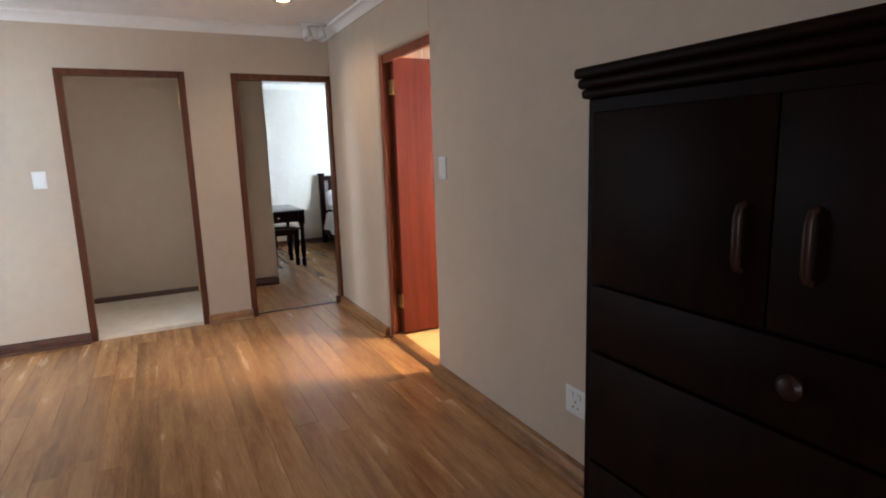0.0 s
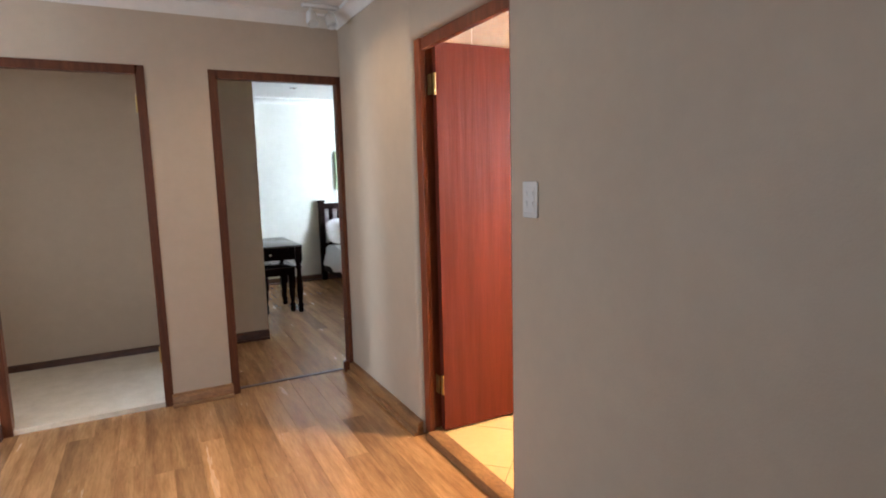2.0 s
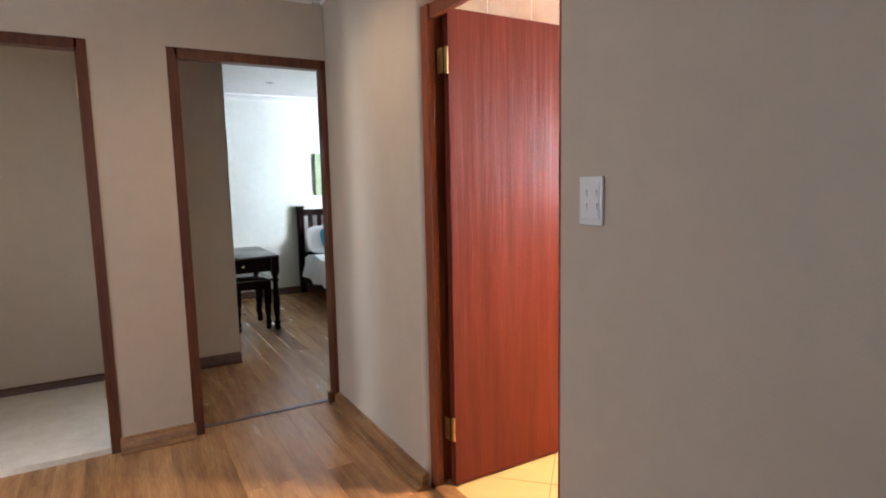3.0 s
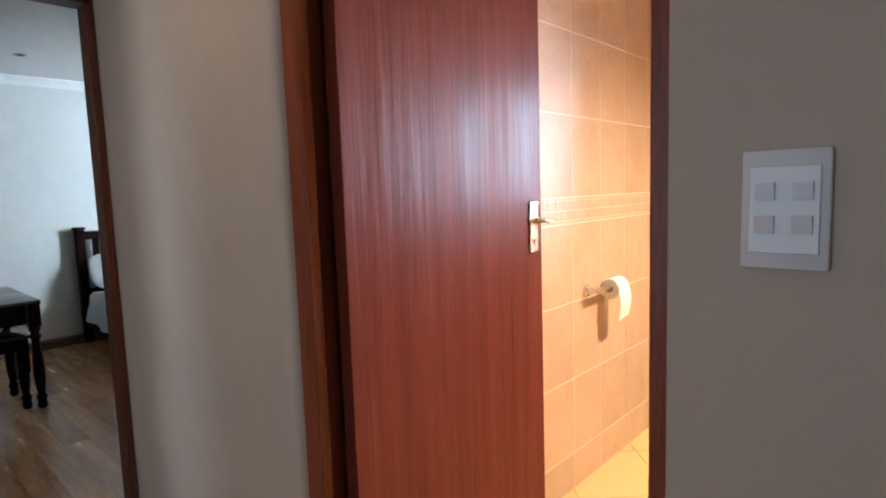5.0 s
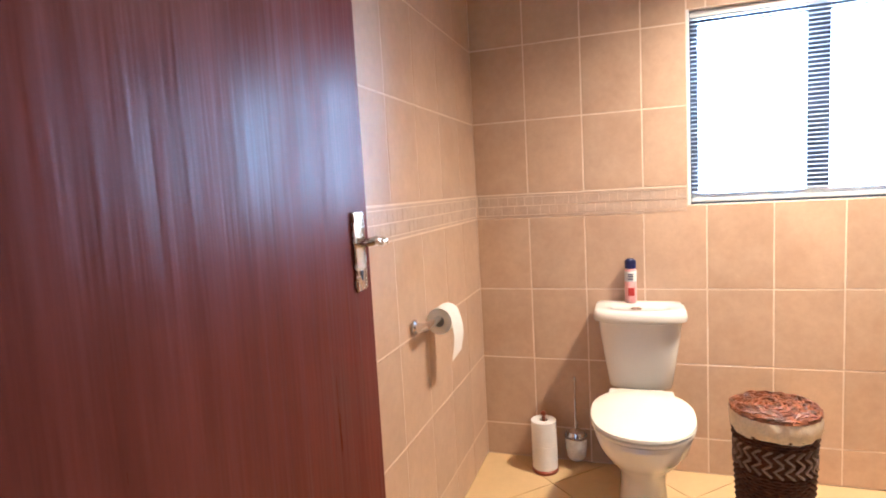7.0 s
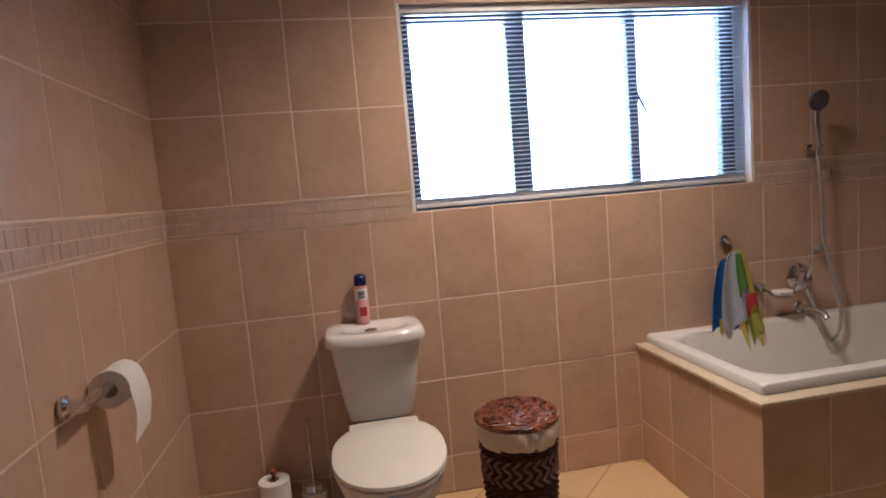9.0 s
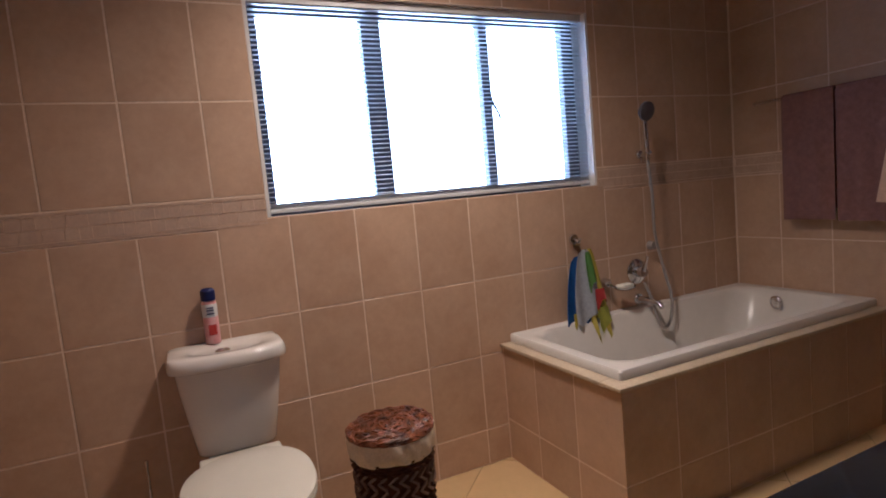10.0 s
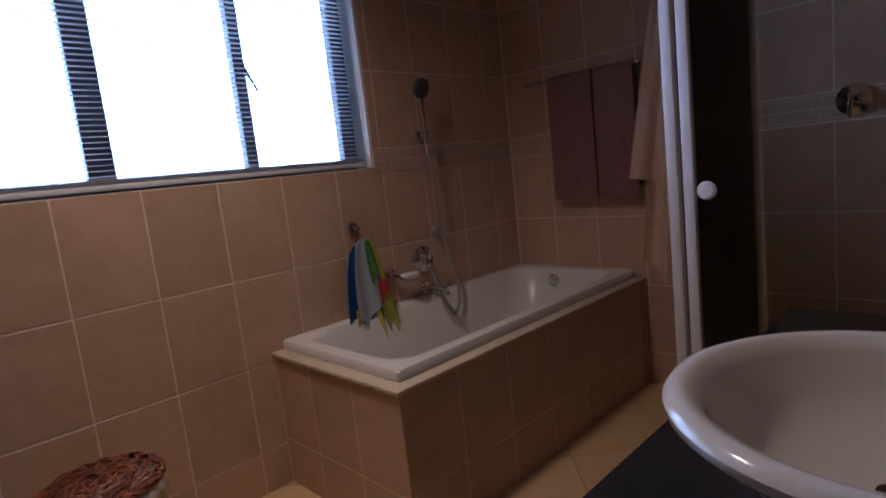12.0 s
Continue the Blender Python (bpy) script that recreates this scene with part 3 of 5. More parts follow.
# ceiling spots
sp = thing("ceiling_spotlight", (-0.13, -0.06, CEIL), "white twin-head ceiling spotlight, switched off", "ceiling light")
bm = B()
box(bm, -0.24, -0.02, -0.085, -0.035, CEIL - 0.022, CEIL - 0.0005, 0.006, 2)
part("base", bm, PLASTIC, sp)
for x in (-0.19, -0.07):
    bm = B()
    tube(bm, [(x, -0.06, CEIL - 0.02), (x, -0.06, CEIL - 0.055)], 0.008, 8)
    part("arm", bm, PLASTIC, sp)
    bm = B()
    lathe(bm, [(0.018, 0), (0.03, 0.012), (0.036, 0.05), (0.036, 0.095), (0.031, 0.095), (0.028, 0.06)], (0, 0, 0), 20)
    bm.transform(Matrix.Translation((x, -0.06, CEIL - 0.05)) @ Matrix.Rotation(radians(150), 4, "X"))
    part("lamp_head", bm, PLASTIC, sp, "white conical lamp head")

hl = thing("downlight", (-0.5, -0.69, CEIL), "small round recessed ceiling downlight in the hall, lit warm", "ceiling light")
bm = B()
lathe(bm, [(0.046, -0.0005), (0.052, -0.006), (0.062, -0.006), (0.064, -0.0005)], (-0.5, -0.69, CEIL), 24, cap=False)
part("ring", bm, CHROME, hl)
bm = B()
lathe(bm, [(0.045, -0.0035), (0.02, -0.0045), (0.005, -0.005)], (-0.5, -0.69, CEIL), 20)
part("lens", bm, BULBGLOW, hl, "glowing warm lens")

# ---- bedroom things ----


def turned_leg(bm, x, y, h, k=1.0):
    lathe(bm, [(0.017 * k, 0), (0.024 * k, 0.02), (0.019 * k, 0.05), (0.026 * k, 0.075), (0.016 * k, 0.10), (0.023 * k, 0.16), (0.027 * k, 0.24),
               (0.018 * k, h - 0.24), (0.028 * k, h - 0.215), (0.018 * k, h - 0.19), (0.028 * k, h - 0.165), (0.02 * k, h - 0.15)], (x, y, 0), 12)
    box(bm, x - 0.027 * k, x + 0.027 * k, y - 0.027 * k, y + 0.027 * k, h - 0.15, h)


tb = thing("side_table", (-0.1, 2.7, 0), "dark-stained wooden writing table with turned legs and a drawer", "table")
bm = B()
box(bm, -0.44, 0.225, 2.255, 3.22, 0.70, 0.725, 0.006, 2)
part("tabletop", bm, TABLEWOOD, tb)
bm = B()
for a in ((-0.40, 0.185, 2.30, 2.32), (-0.40, 0.185, 3.155, 3.175)):
    box(bm, *a, 0.57, 0.70)
for a in ((-0.40, -0.38, 2.32, 3.155), (0.165, 0.185, 2.32, 3.155)):
    box(bm, *a, 0.57, 0.70)
part("apron", bm, BLACKWOOD, tb)
bm = B()
box(bm, -0.30, 0.09, 2.288, 2.2995, 0.59, 0.68, 0.003, 1)
dw = part("drawer", bm, BLACKWOOD, tb)
bm = B()
lathe(bm, [(0.006, 0), (0.013, 0.01), (0.012, 0.018), (0.003, 0.022)], (0, 0, 0), 12)
bm.transform(Matrix.Translation((-0.105, 2.288, 0.635)) @ Matrix.Rotation(radians(90), 4, "X"))
part("knob", bm, NICKEL, dw)
for x in (-0.40, 0.185):
    for y in (2.305, 3.165):
        bm = B()
        turned_leg(bm, x, y, 0.6995, 1.3)
        part("leg", bm, BLACKWOOD, tb)
st = thing("stool", (-0.02, 2.62, 0), "dark wooden stool with turned legs pushed under the table", "stool")
bm = B()
box(bm, -0.20, 0.15, 2.33, 2.80, 0.40, 0.475)
part("seat_frame", bm, BLACKWOOD, st)
bm = B()
box(bm, -0.215, 0.165, 2.315, 2.815, 0.4755, 0.495, 0.005, 2)
part("seat", bm, TABLEWOOD, st, "polished dark wooden seat")
for x in (-0.165, 0.115):
    for y in (2.37, 2.76):
        bm = B()
        turned_leg(bm, x, y, 0.3995, 1.25)
        part("leg", bm, BLACKWOOD, st)

bx0, bx1, by0, by1 = 0.90, 2.35, 2.05, 4.075
bed = thing("bed", ((bx0 + bx1) / 2, 3.1, 0), "dark wooden double bed with a slatted headboard", "bed")
for x in (bx0, bx1 - 0.075):
    bm = B()
    box(bm, x, x + 0.075, by1 - 0.075, by1, 0, 1.085, 0.004, 1)
    box(bm, x - 0.01, x + 0.085, by1 - 0.085, by1 + 0.008, 1.085, 1.112, 0.006, 2)
    part("headboard_post", bm, BLACKWOOD, bed)
for z0, z1 in ((0.99, 1.07), (0.42, 0.52)):
    bm = B()
    box(bm, bx0 + 0.075, bx1 - 0.075, by1 - 0.055, by1 - 0.02, z0, z1, 0.004, 1)
    part("headboard_rail", bm, BLACKWOOD, bed)
for i in range(11):
    x = bx0 + 0.14 + i * 0.117
    bm = B()
    box(bm, x, x + 0.055, by1 - 0.048, by1 - 0.028, 0.52, 0.99)
    part("slat", bm, BLACKWOOD, bed)
for x in (bx0 + 0.02, bx1 - 0.05):
    bm = B()
    box(bm, x, x + 0.03, by0, by1 - 0.075, 0.14, 0.27, 0.003, 1)
    part("side_rail", bm, BLACKWOOD, bed)
for x in (bx0, bx1 - 0.075):
    bm = B()
    box(bm, x, x + 0.075, by0 - 0.07, by0, 0, 0.45, 0.004, 1)
    part("foot_post", bm, BLACKWOOD, bed)
bm = B()
box(bm, bx0 + 0.05, bx1 - 0.05, by0, by1 - 0.08, 0.272, 0.48, 0.04, 3)
tagged(new("mattress", mesh_of("mattress", bm, LINEN)), "white mattress on the dark wooden bed", "mattress")


def duvet(u, v):
    a = (u - 0.5) * 2
    x = (bx0 + bx1) / 2 + a * 0.76
    drop = max(0.0, abs(a) - 0.90) / 0.10
    y = by0 - 0.01 + v * 1.75
    z = 0.515 - 0.26 * drop ** 1.2 + 0.012 * math.sin(x * 9 + y * 5) + 0.012 * math.sin(y * 13)
    return (x + 0.012 * math.sin(y * 17) * drop - 0.02 * math.copysign(drop, -a), y, z)


bm = B()
sheet(bm, 60, 40, duvet, 0.03)
tagged(new("duvet", mesh_of("duvet", bm, LINEN)), "white quilted duvet spread over the bed", "duvet")


def pillow(name, c, sx, sy, sz, tilt, material, label, cat):
    bm = B()
    bmesh.ops.create_uvsphere(bm, u_segments=24, v_segments=14, radius=1)
    for v in bm.verts:
        x, y, z = v.co
        k = lambda q: math.copysign(abs(q) ** 0.55, q)
        v.co = Vector((k(x) * sx, k(y) * sy, z * sz * (1 - 0.25 * (abs(k(x)) ** 4 + abs(k(y)) ** 4))))
    bm.transform(Matrix.Translation(c) @ Matrix.Rotation(radians(tilt), 4, "X"))
    tagged(new(name, mesh_of(name, bm, material)), label, cat)


pillow("pillow", (1.29, 3.885, 0.685), 0.34, 0.20, 0.065, 60, LINEN, "plump white pillow leaning on the headboard", "pillow")
pillow("pillow", (1.98, 3.86, 0.70), 0.33, 0.21, 0.085, 62, LINEN, "plump white pillow leaning on the headboard", "pillow")
pillow("scatter_cushion", (1.33, 3.765, 0.70), 0.22, 0.17, 0.055, 55, TEAL, "bright turquoise scatter cushion against the pillows", "cushion")
bm = B()
sheet(bm, 40, 8, lambda u, v: (bx0 - 0.012 + 0.013 * (1 if 0.1 < u < 0.9 else 0) + u * 1.47, 2.5 + v * 0.5, 0.545 - 0.25 * max(0.0, (abs(u - 0.5) - 0.44) / 0.06)), 0.006)
tagged(new("bed_runner", mesh_of("bed_runner", bm, LIME)), "lime green bed runner across the duvet", "bed runner")

pic = thing("picture", (1.4, 4.098, 1.49), "green painted canvas hung above the bed", "picture")
bm = B()
box(bm, 1.17, 1.80, 4.066, 4.0995, 1.22, 1.75, 0.002, 1)
part("canvas", bm, ARTGREEN, pic)
for ob in scene.objects:
    if ob.parent is None and ob.name.split(".")[0] in ("side_table", "stool", "bed", "mattress", "duvet", "pillow", "scatter_cushion", "bed_runner"):
        ob.location.z += LOW_FLOOR
dlt = thing("downlight", (0.45, 3.2, CEIL), "small recessed round ceiling downlight, unlit", "ceiling light")
bm = B()
lathe(bm, [(0.03, 0.002), (0.034, -0.004), (0.045, -0.004), (0.045, 0.002)], (0.45, 3.2, CEIL), 20)
part("ring", bm, CHROME, dlt)

# ---- bathroom things ----
# window with a venetian blind
win = tagged(thing("window_1", (XW + 0.12, -2.62, WZ0), "bronze-framed three-pane bathroom window glowing with daylight", "window"), kind="structure")
FX0, FX1 = XW + 0.10, XW + 0.15
bm = B()
for y0, y1 in ((WY0 - 0.055, WY0 - 0.0005), (WY1 + 0.0005, WY1 + 0.075), (-2.405, -2.322), (-2.912, -2.866)):
    box(bm, FX0, FX1, y0, y1, WZ0 + 0.0005, WZ1 - 0.0005, 0.004, 1)
for z0, z1 in ((WZ0 + 0.0005, WZ0 + 0.045), (WZ1 - 0.045, WZ1 - 0.0005)):
    for y0, y1 in ((-2.322, WY0 - 0.055), (-2.866, -2.405), (WY1 + 0.075, -2.912)):
        box(bm, FX0 + 0.004, FX1 - 0.004, y0, y1, z0, z1)
part("frame", bm, WINFRAME, win)
for y0, y1 in ((-2.330, WY0 - 0.048), (-2.872, -2.398), (WY1 + 0.068, -2.906)):
    bm = B()
    box(bm, FX0 + 0.022, FX0 + 0.027, y0, y1, WZ0 + 0.04, WZ1 - 0.04)
    pn = part("pane", bm, PANE, win)
    pn.visible_shadow = False
bm = B()
tube(bm, [(FX0 - 0.002, -2.888, 1.63), (FX0 - 0.02, -2.888, 1.625), (FX0 - 0.024, -2.895, 1.60), (FX0 - 0.024, -2.925, 1.545), (FX0 - 0.026, -2.935, 1.52)], [0.012, 0.01, 0.008, 0.006, 0.005], 8)
part("catch", bm, DARKHOLE, win, "dark window catch")

bl = thing("venetian_blind", (XW + 0.045, -2.62, WZ1), "white metal venetian blind with fine open slats", "blind")
bm = B()
box(bm, XW + 0.022, XW + 0.055, WY1 + 0.016, WY0 - 0.016, WZ1 - 0.03, WZ1 - 0.0005, 0.002, 1)
part("head_rail", bm, BLIND, bl)
bm = B()
box(bm, XW + 0.024, XW + 0.054, WY1 + 0.018, WY0 - 0.018, WZ0 + 0.009, WZ0 + 0.027, 0.004, 2)
part("bottom_rail", bm, BLIND, bl)
bm = B()
prism(bm, [(XW + 0.026, 0.0), (XW + 0.039, 0.003), (XW + 0.052, 0.0014), (XW + 0.052, 0.0008), (XW + 0.039, 0.0024), (XW + 0.026, -0.0006)], "y", WY1 + 0.02, WY0 - 0.02)
slat_mesh = mesh_of("slat", bm, BLIND)
n = 41
for i in range(n):
    s = new("slat", slat_mesh)
    s.parent = bl
    s.matrix_parent_inverse = Matrix.Translation(-bl.location)
    s.location = (0, 0, WZ0 + 0.052 + i * 0.0178)
for i in range(5):
    s = new("slat", slat_mesh)
    s.parent = bl
    s.matrix_parent_inverse = Matrix.Translation(-bl.location)
    s.location = (0, 0, WZ0 + 0.030 + i * 0.0035)
for y in (-1.99, -2.62, -3.25):
    bm = B()
    tube(bm, [(XW + 0.023, y, WZ0 + 0.03), (XW + 0.023, y, WZ1 - 0.02)], 0.0008, 5)
    part("ladder_cord", bm, BLIND, bl)

bm = B()
box(bm, 4.2, 4.22, -6.5, 1.5, -0.5, 4.5)
ob = structure("backdrop", bm, SKYGLOW, "white overcast glare outside the bathroom window", "backdrop")

lamp = thing("downlight", (1.80, -2.36, CEIL), "small round recessed ceiling downlight, lit warm", "ceiling light")
bm = B()
lathe(bm, [(0.046, -0.0005), (0.052, -0.006), (0.062, -0.006), (0.064, -0.0005)], (1.80, -2.36, CEIL), 24, cap=False)
part("ring", bm, CHROME, lamp)
bm = B()
lathe(bm, [(0.045, -0.0035), (0.02, -0.0045), (0.005, -0.005)], (1.80, -2.36, CEIL), 20)
part("lens", bm, BULBGLOW, lamp, "glowing warm lens")

# toilet
TY = -1.657
wc = thing("toilet", (2.1, TY, 0), "white close-coupled ceramic toilet with the lid down", "toilet")


def oval(cx, ax, back, ay, z, n=40):
    """An egg outline: pointed to -x by ax, to +x by back, ay to each side."""
    out = []
    for i in range(n):
        a = 2 * math.pi * i / n
        c, s = math.cos(a), math.sin(a)
        out.append((cx + (back if c > 0 else ax) * math.copysign(abs(c) ** 0.85, c), TY + ay * math.copysign(abs(s) ** 0.9, s), z))
    return out


bm = B()
loft(bm, [oval(2.16, 0.17, 0.16, 0.095, 0.0), oval(2.16, 0.165, 0.16, 0.092, 0.03), oval(2.14, 0.15, 0.17, 0.085, 0.12), oval(2.12, 0.17, 0.18, 0.095, 0.20),
          oval(2.07, 0.215, 0.21, 0.135, 0.27), oval(2.04, 0.245, 0.23, 0.165, 0.33), oval(2.03, 0.255, 0.24, 0.178, 0.38), oval(2.03, 0.25, 0.24, 0.176, 0.395)])
box(bm, 2.20, 2.42, TY - 0.10, TY + 0.10, 0.25, 0.40, 0.02, 3)
part("bowl", bm, CERAMIC, wc)
bm = B()
loft(bm, [oval(2.03, 0.25, 0.225, 0.180, 0.397), oval(2.03, 0.258, 0.23, 0.187, 0.402), oval(2.03, 0.258, 0.23, 0.187, 0.410), oval(2.03, 0.252, 0.225, 0.182, 0.414)])
part("seat_ring", bm, SEAT, wc)
bm = B()
loft(bm, [oval(2.03, 0.25, 0.225, 0.180, 0.4155), oval(2.03, 0.26, 0.23, 0.189, 0.421), oval(2.03, 0.258, 0.23, 0.187, 0.430), oval(2.03, 0.235, 0.21, 0.165, 0.438), oval(2.03, 0.12, 0.12, 0.09, 0.442)])
box(bm, 2.15, 2.262, TY - 0.128, TY + 0.128, 0.4155, 0.4335, 0.008, 3)
part("lid", bm, SEAT, wc, "closed cream plastic lid")


def tank(xf, hw, z, bow, xb=2.434):
    """A cistern outline: bowed front at xf, straight sides, flat back."""
    front = [(xf + bow * abs(k / 8) ** 2.6, TY + hw * math.sin(k / 8 * math.pi / 2) if abs(k) < 8 else TY + math.copysign(hw, k)) for k in range(-8, 9)]
    side = [(xf + bow + (xb - xf - bow) * q, TY + hw) for q in (0.3, 0.6, 0.9)]
    back = [(xb, TY + hw * q) for q in (0.94, 0.5, 0.0, -0.5, -0.94)]
    return [(x, y, z) for x, y in front + side + back + [(x, 2 * TY - y) for x, y in side[::-1]]]


def dish(cx, ax, ay, z, like):
    """An oval ring with one point for each point of an outline."""
    out = []
    for x, y, _ in like:
        a = math.atan2((y - TY) / ay, (x - cx) / ax)
        out.append((cx + ax * math.cos(a), TY + ay * math.sin(a), z))
    return out


bm = B()
loft(bm, [tank(2.285, 0.118, 0.425, 0.03), tank(2.272, 0.126, 0.436, 0.04), tank(2.250, 0.142, 0.54, 0.055), tank(2.232, 0.158, 0.65, 0.065), tank(2.224, 0.166, 0.722, 0.07)])
part("cistern", bm, CERAMIC, wc)
bm = B()
top = tank(2.215, 0.168, 0.7745, 0.07)
loft(bm, [tank(2.215, 0.172, 0.7225, 0.07), tank(2.198, 0.183, 0.729, 0.075), tank(2.194, 0.186, 0.740, 0.078), tank(2.197, 0.184, 0.758, 0.078), tank(2.203, 0.179, 0.769, 0.075), top,
          dish(2.315, 0.075, 0.120, 0.7735, top), dish(2.315, 0.062, 0.105, 0.766, top), dish(2.315, 0.035, 0.07, 0.7625, top)])
part("cistern_lid", bm, CERAMIC, wc, "bowed ceramic lid with a dished oval top")
bm = B()
lathe(bm, [(0.024, 0), (0.024, 0.004), (0.019, 0.007), (0.018, 0.004), (0.004, 0.005)], (2.305, TY + 0.012, 0.763), 20)
part("flush_button", bm, CHROME, wc, "round chrome flush button")

can = thing("aerosol_can", (2.402, -1.625, 0.7738), "slim air freshener aerosol, white and pink with a navy cap", "aerosol can")
bm = B()
lathe(bm, [(0.022, 0.0005), (0.025, 0.004), (0.025, 0.125), (0.021, 0.134)], (2.402, -1.625, 0.7738), 20)
part("body", bm, PINK, can)
bm = B()
lathe(bm, [(0.0253, 0.085), (0.0255, 0.086), (0.0255, 0.124), (0.0253, 0.125)], (2.402, -1.625, 0.7738), 20)
part("label", bm, PLASTIC, can, "white label band with dark print")
bm = B()
for z in (0.094, 0.104, 0.112):
    box(bm, 2.3755, 2.3767, -1.637, -1.613, 0.7738 + z, 0.7738 + z + 0.004)
part("print_bar", bm, NAVY, can)
bm = B()
box(bm, 2.3758, 2.3775, -1.640, -1.614, 0.7738 + 0.03, 0.7738 + 0.062, 0.0005, 1)
part("flower_print", bm, RED, can, "red flower print")
bm = B()
lathe(bm, [(0.0215, 0.1345), (0.024, 0.136), (0.024, 0.165), (0.017, 0.172), (0.016, 0.166)], (2.402, -1.625, 0.7738), 20)
part("cap", bm, NAVY, can, "navy blue spray cap")
can.scale = (1, 1, 1.12)

# paper roll on its holder
hold = thing("toilet_roll_holder", (1.53, YL, 0.855), "chrome wall bracket holding a toilet roll", "toilet roll holder")
bm = B()
lathe(bm, [(0.026, 0), (0.026, 0.008), (0.016, 0.014), (0.013, 0.05)], (0, 0, 0), 20)
bm.transform(Matrix.Translation((1.545, YL - 0.0085, 0.86)) @ Matrix.Rotation(radians(90), 4, "X"))
part("rosette", bm, CHROME, hold)
bm = B()
tube(bm, [(1.525, -0.99, 0.862), (1.55, -0.99, 0.862), (1.66, -0.99, 0.862), (1.81, -0.99, 0.862)], [0.013, 0.014, 0.012, 0.011], 12)
tube(bm, [(1.805, -0.99, 0.862), (1.82, -0.99, 0.864)], [0.014, 0.012], 12)
part("arm", bm, CHROME, hold)
roll = thing("toilet_roll", (1.735, -1.01, 0.845), "white toilet roll with a loose hanging end", "toilet roll")


def roll_mesh(bm, c, r0, r1, h, axis):
    lathe(bm, [(r0, 0), (r1, 0), (r1, h), (r0, h), (r0, 0.0001)], (0, 0, 0), 32, cap=False)
    rot = Matrix.Rotation(radians(90), 4, "Y") if axis == "x" else Matrix.Identity(4)
    bm.transform(Matrix.Translation(c) @ rot)


bm = B()
roll_mesh(bm, (1.665, -0.99, 0.852), 0.019, 0.046, 0.10, "x")
part("roll", bm, PAPER, roll)


def tail(u, v):
    a = v * 2.4
    x = 1.665 + u * 0.10
    if a < 1:
        return (x, -0.99 - 0.0475 * math.sin(a * math.pi / 2), 0.852 + 0.0475 * math.cos(a * math.pi / 2))
    return (x, -1.0375 + 0.006 * math.sin(a * 3) - 0.004 * u, 0.848 - (a - 1) * (0.098 - 0.012 * u))


bm = B()
sheet(bm, 4, 24, tail, 0.0012)
part("loose_end", bm, PAPER, roll)

# spare rolls on a stand, and a brush
sr = thing("roll_stand", (2.325, -1.235, 0), "small wooden stand for spare toilet rolls", "toilet roll stand")
bm = B()
lathe(bm, [(0.058, 0.0005), (0.06, 0.004), (0.06, 0.014), (0.056, 0.018)], (2.325, -1.235, 0), 24)
part("base", bm, MERANTI, sr)
bm = B()
tube(bm, [(2.325, -1.235, 0.018), (2.325, -1.235, 0.262)], 0.007, 8)
lathe(bm, [(0.006, 0.26), (0.013, 0.266), (0.013, 0.276), (0.005, 0.282)], (2.325, -1.235, 0), 12)
part("rod", bm, MERANTI, sr)
for z, dx in ((0.0185, 0.003), (0.1315, -0.002)):
    bm = B()
    roll_mesh(bm, (2.325 + dx, -1.235, z), 0.019, 0.057, 0.11, "z")
    tagged(new("spare_roll", mesh_of("spare_roll", bm, PAPER)), "white spare toilet roll stacked on the wooden stand", "toilet roll", "spare rolls")

br = thing("toilet_brush", (2.385, -1.372, 0), "chrome toilet brush in a frosted wall-hung glass cup", "toilet brush")
bm = B()
lathe(bm, [(0.03, 0.04), (0.042, 0.055), (0.048, 0.10), (0.05, 0.15), (0.047, 0.15), (0.044, 0.10), (0.02, 0.06)], (2.385, -1.372, 0), 24)
part("cup", bm, BRUSHGLASS, br, "frosted glass cup")
bm = B()
tube(bm, [(2.385 + 0.052 * math.cos(a), -1.372 + 0.052 * math.sin(a), 0.152) for a in [i * math.pi / 12 for i in range(24)]], 0.004, 6, closed=True)
tube(bm, [(2.437, -1.372, 0.152), (XW - 0.012, -1.372, 0.175), (XW - 0.010, -1.372, 0.20)], 0.006, 8)
part("wall_ring", bm, CHROME, br, "chrome ring bracket")
bm = B()
tube(bm, [(2.385, -1.372, 0.09), (2.385, -1.372, 0.40), (2.385, -1.372, 0.43)], [0.005, 0.0045, 0.007], 8)
lathe(bm, [(0.01, 0.145), (0.042, 0.155), (0.036, 0.172), (0.012, 0.185)], (2.385, -1.372, 0), 20)
part("handle", bm, CHROME, br)

# wicker laundry basket
bc = (1.985, -2.09, 0)
bk = thing("laundry_basket", bc, "round dark wicker laundry basket with a cream cloth liner", "laundry basket")


def weave(bm, c, r, z, amp, count, phase, th, seg):
    tube(bm, [(c[0] + (r + amp * math.cos(count * a + phase)) * math.cos(a), c[1] + (r + amp * math.cos(count * a + phase)) * math.sin(a), z)
              for a in [2 * math.pi * i / seg for i in range(seg)]], th, 5, closed=True)


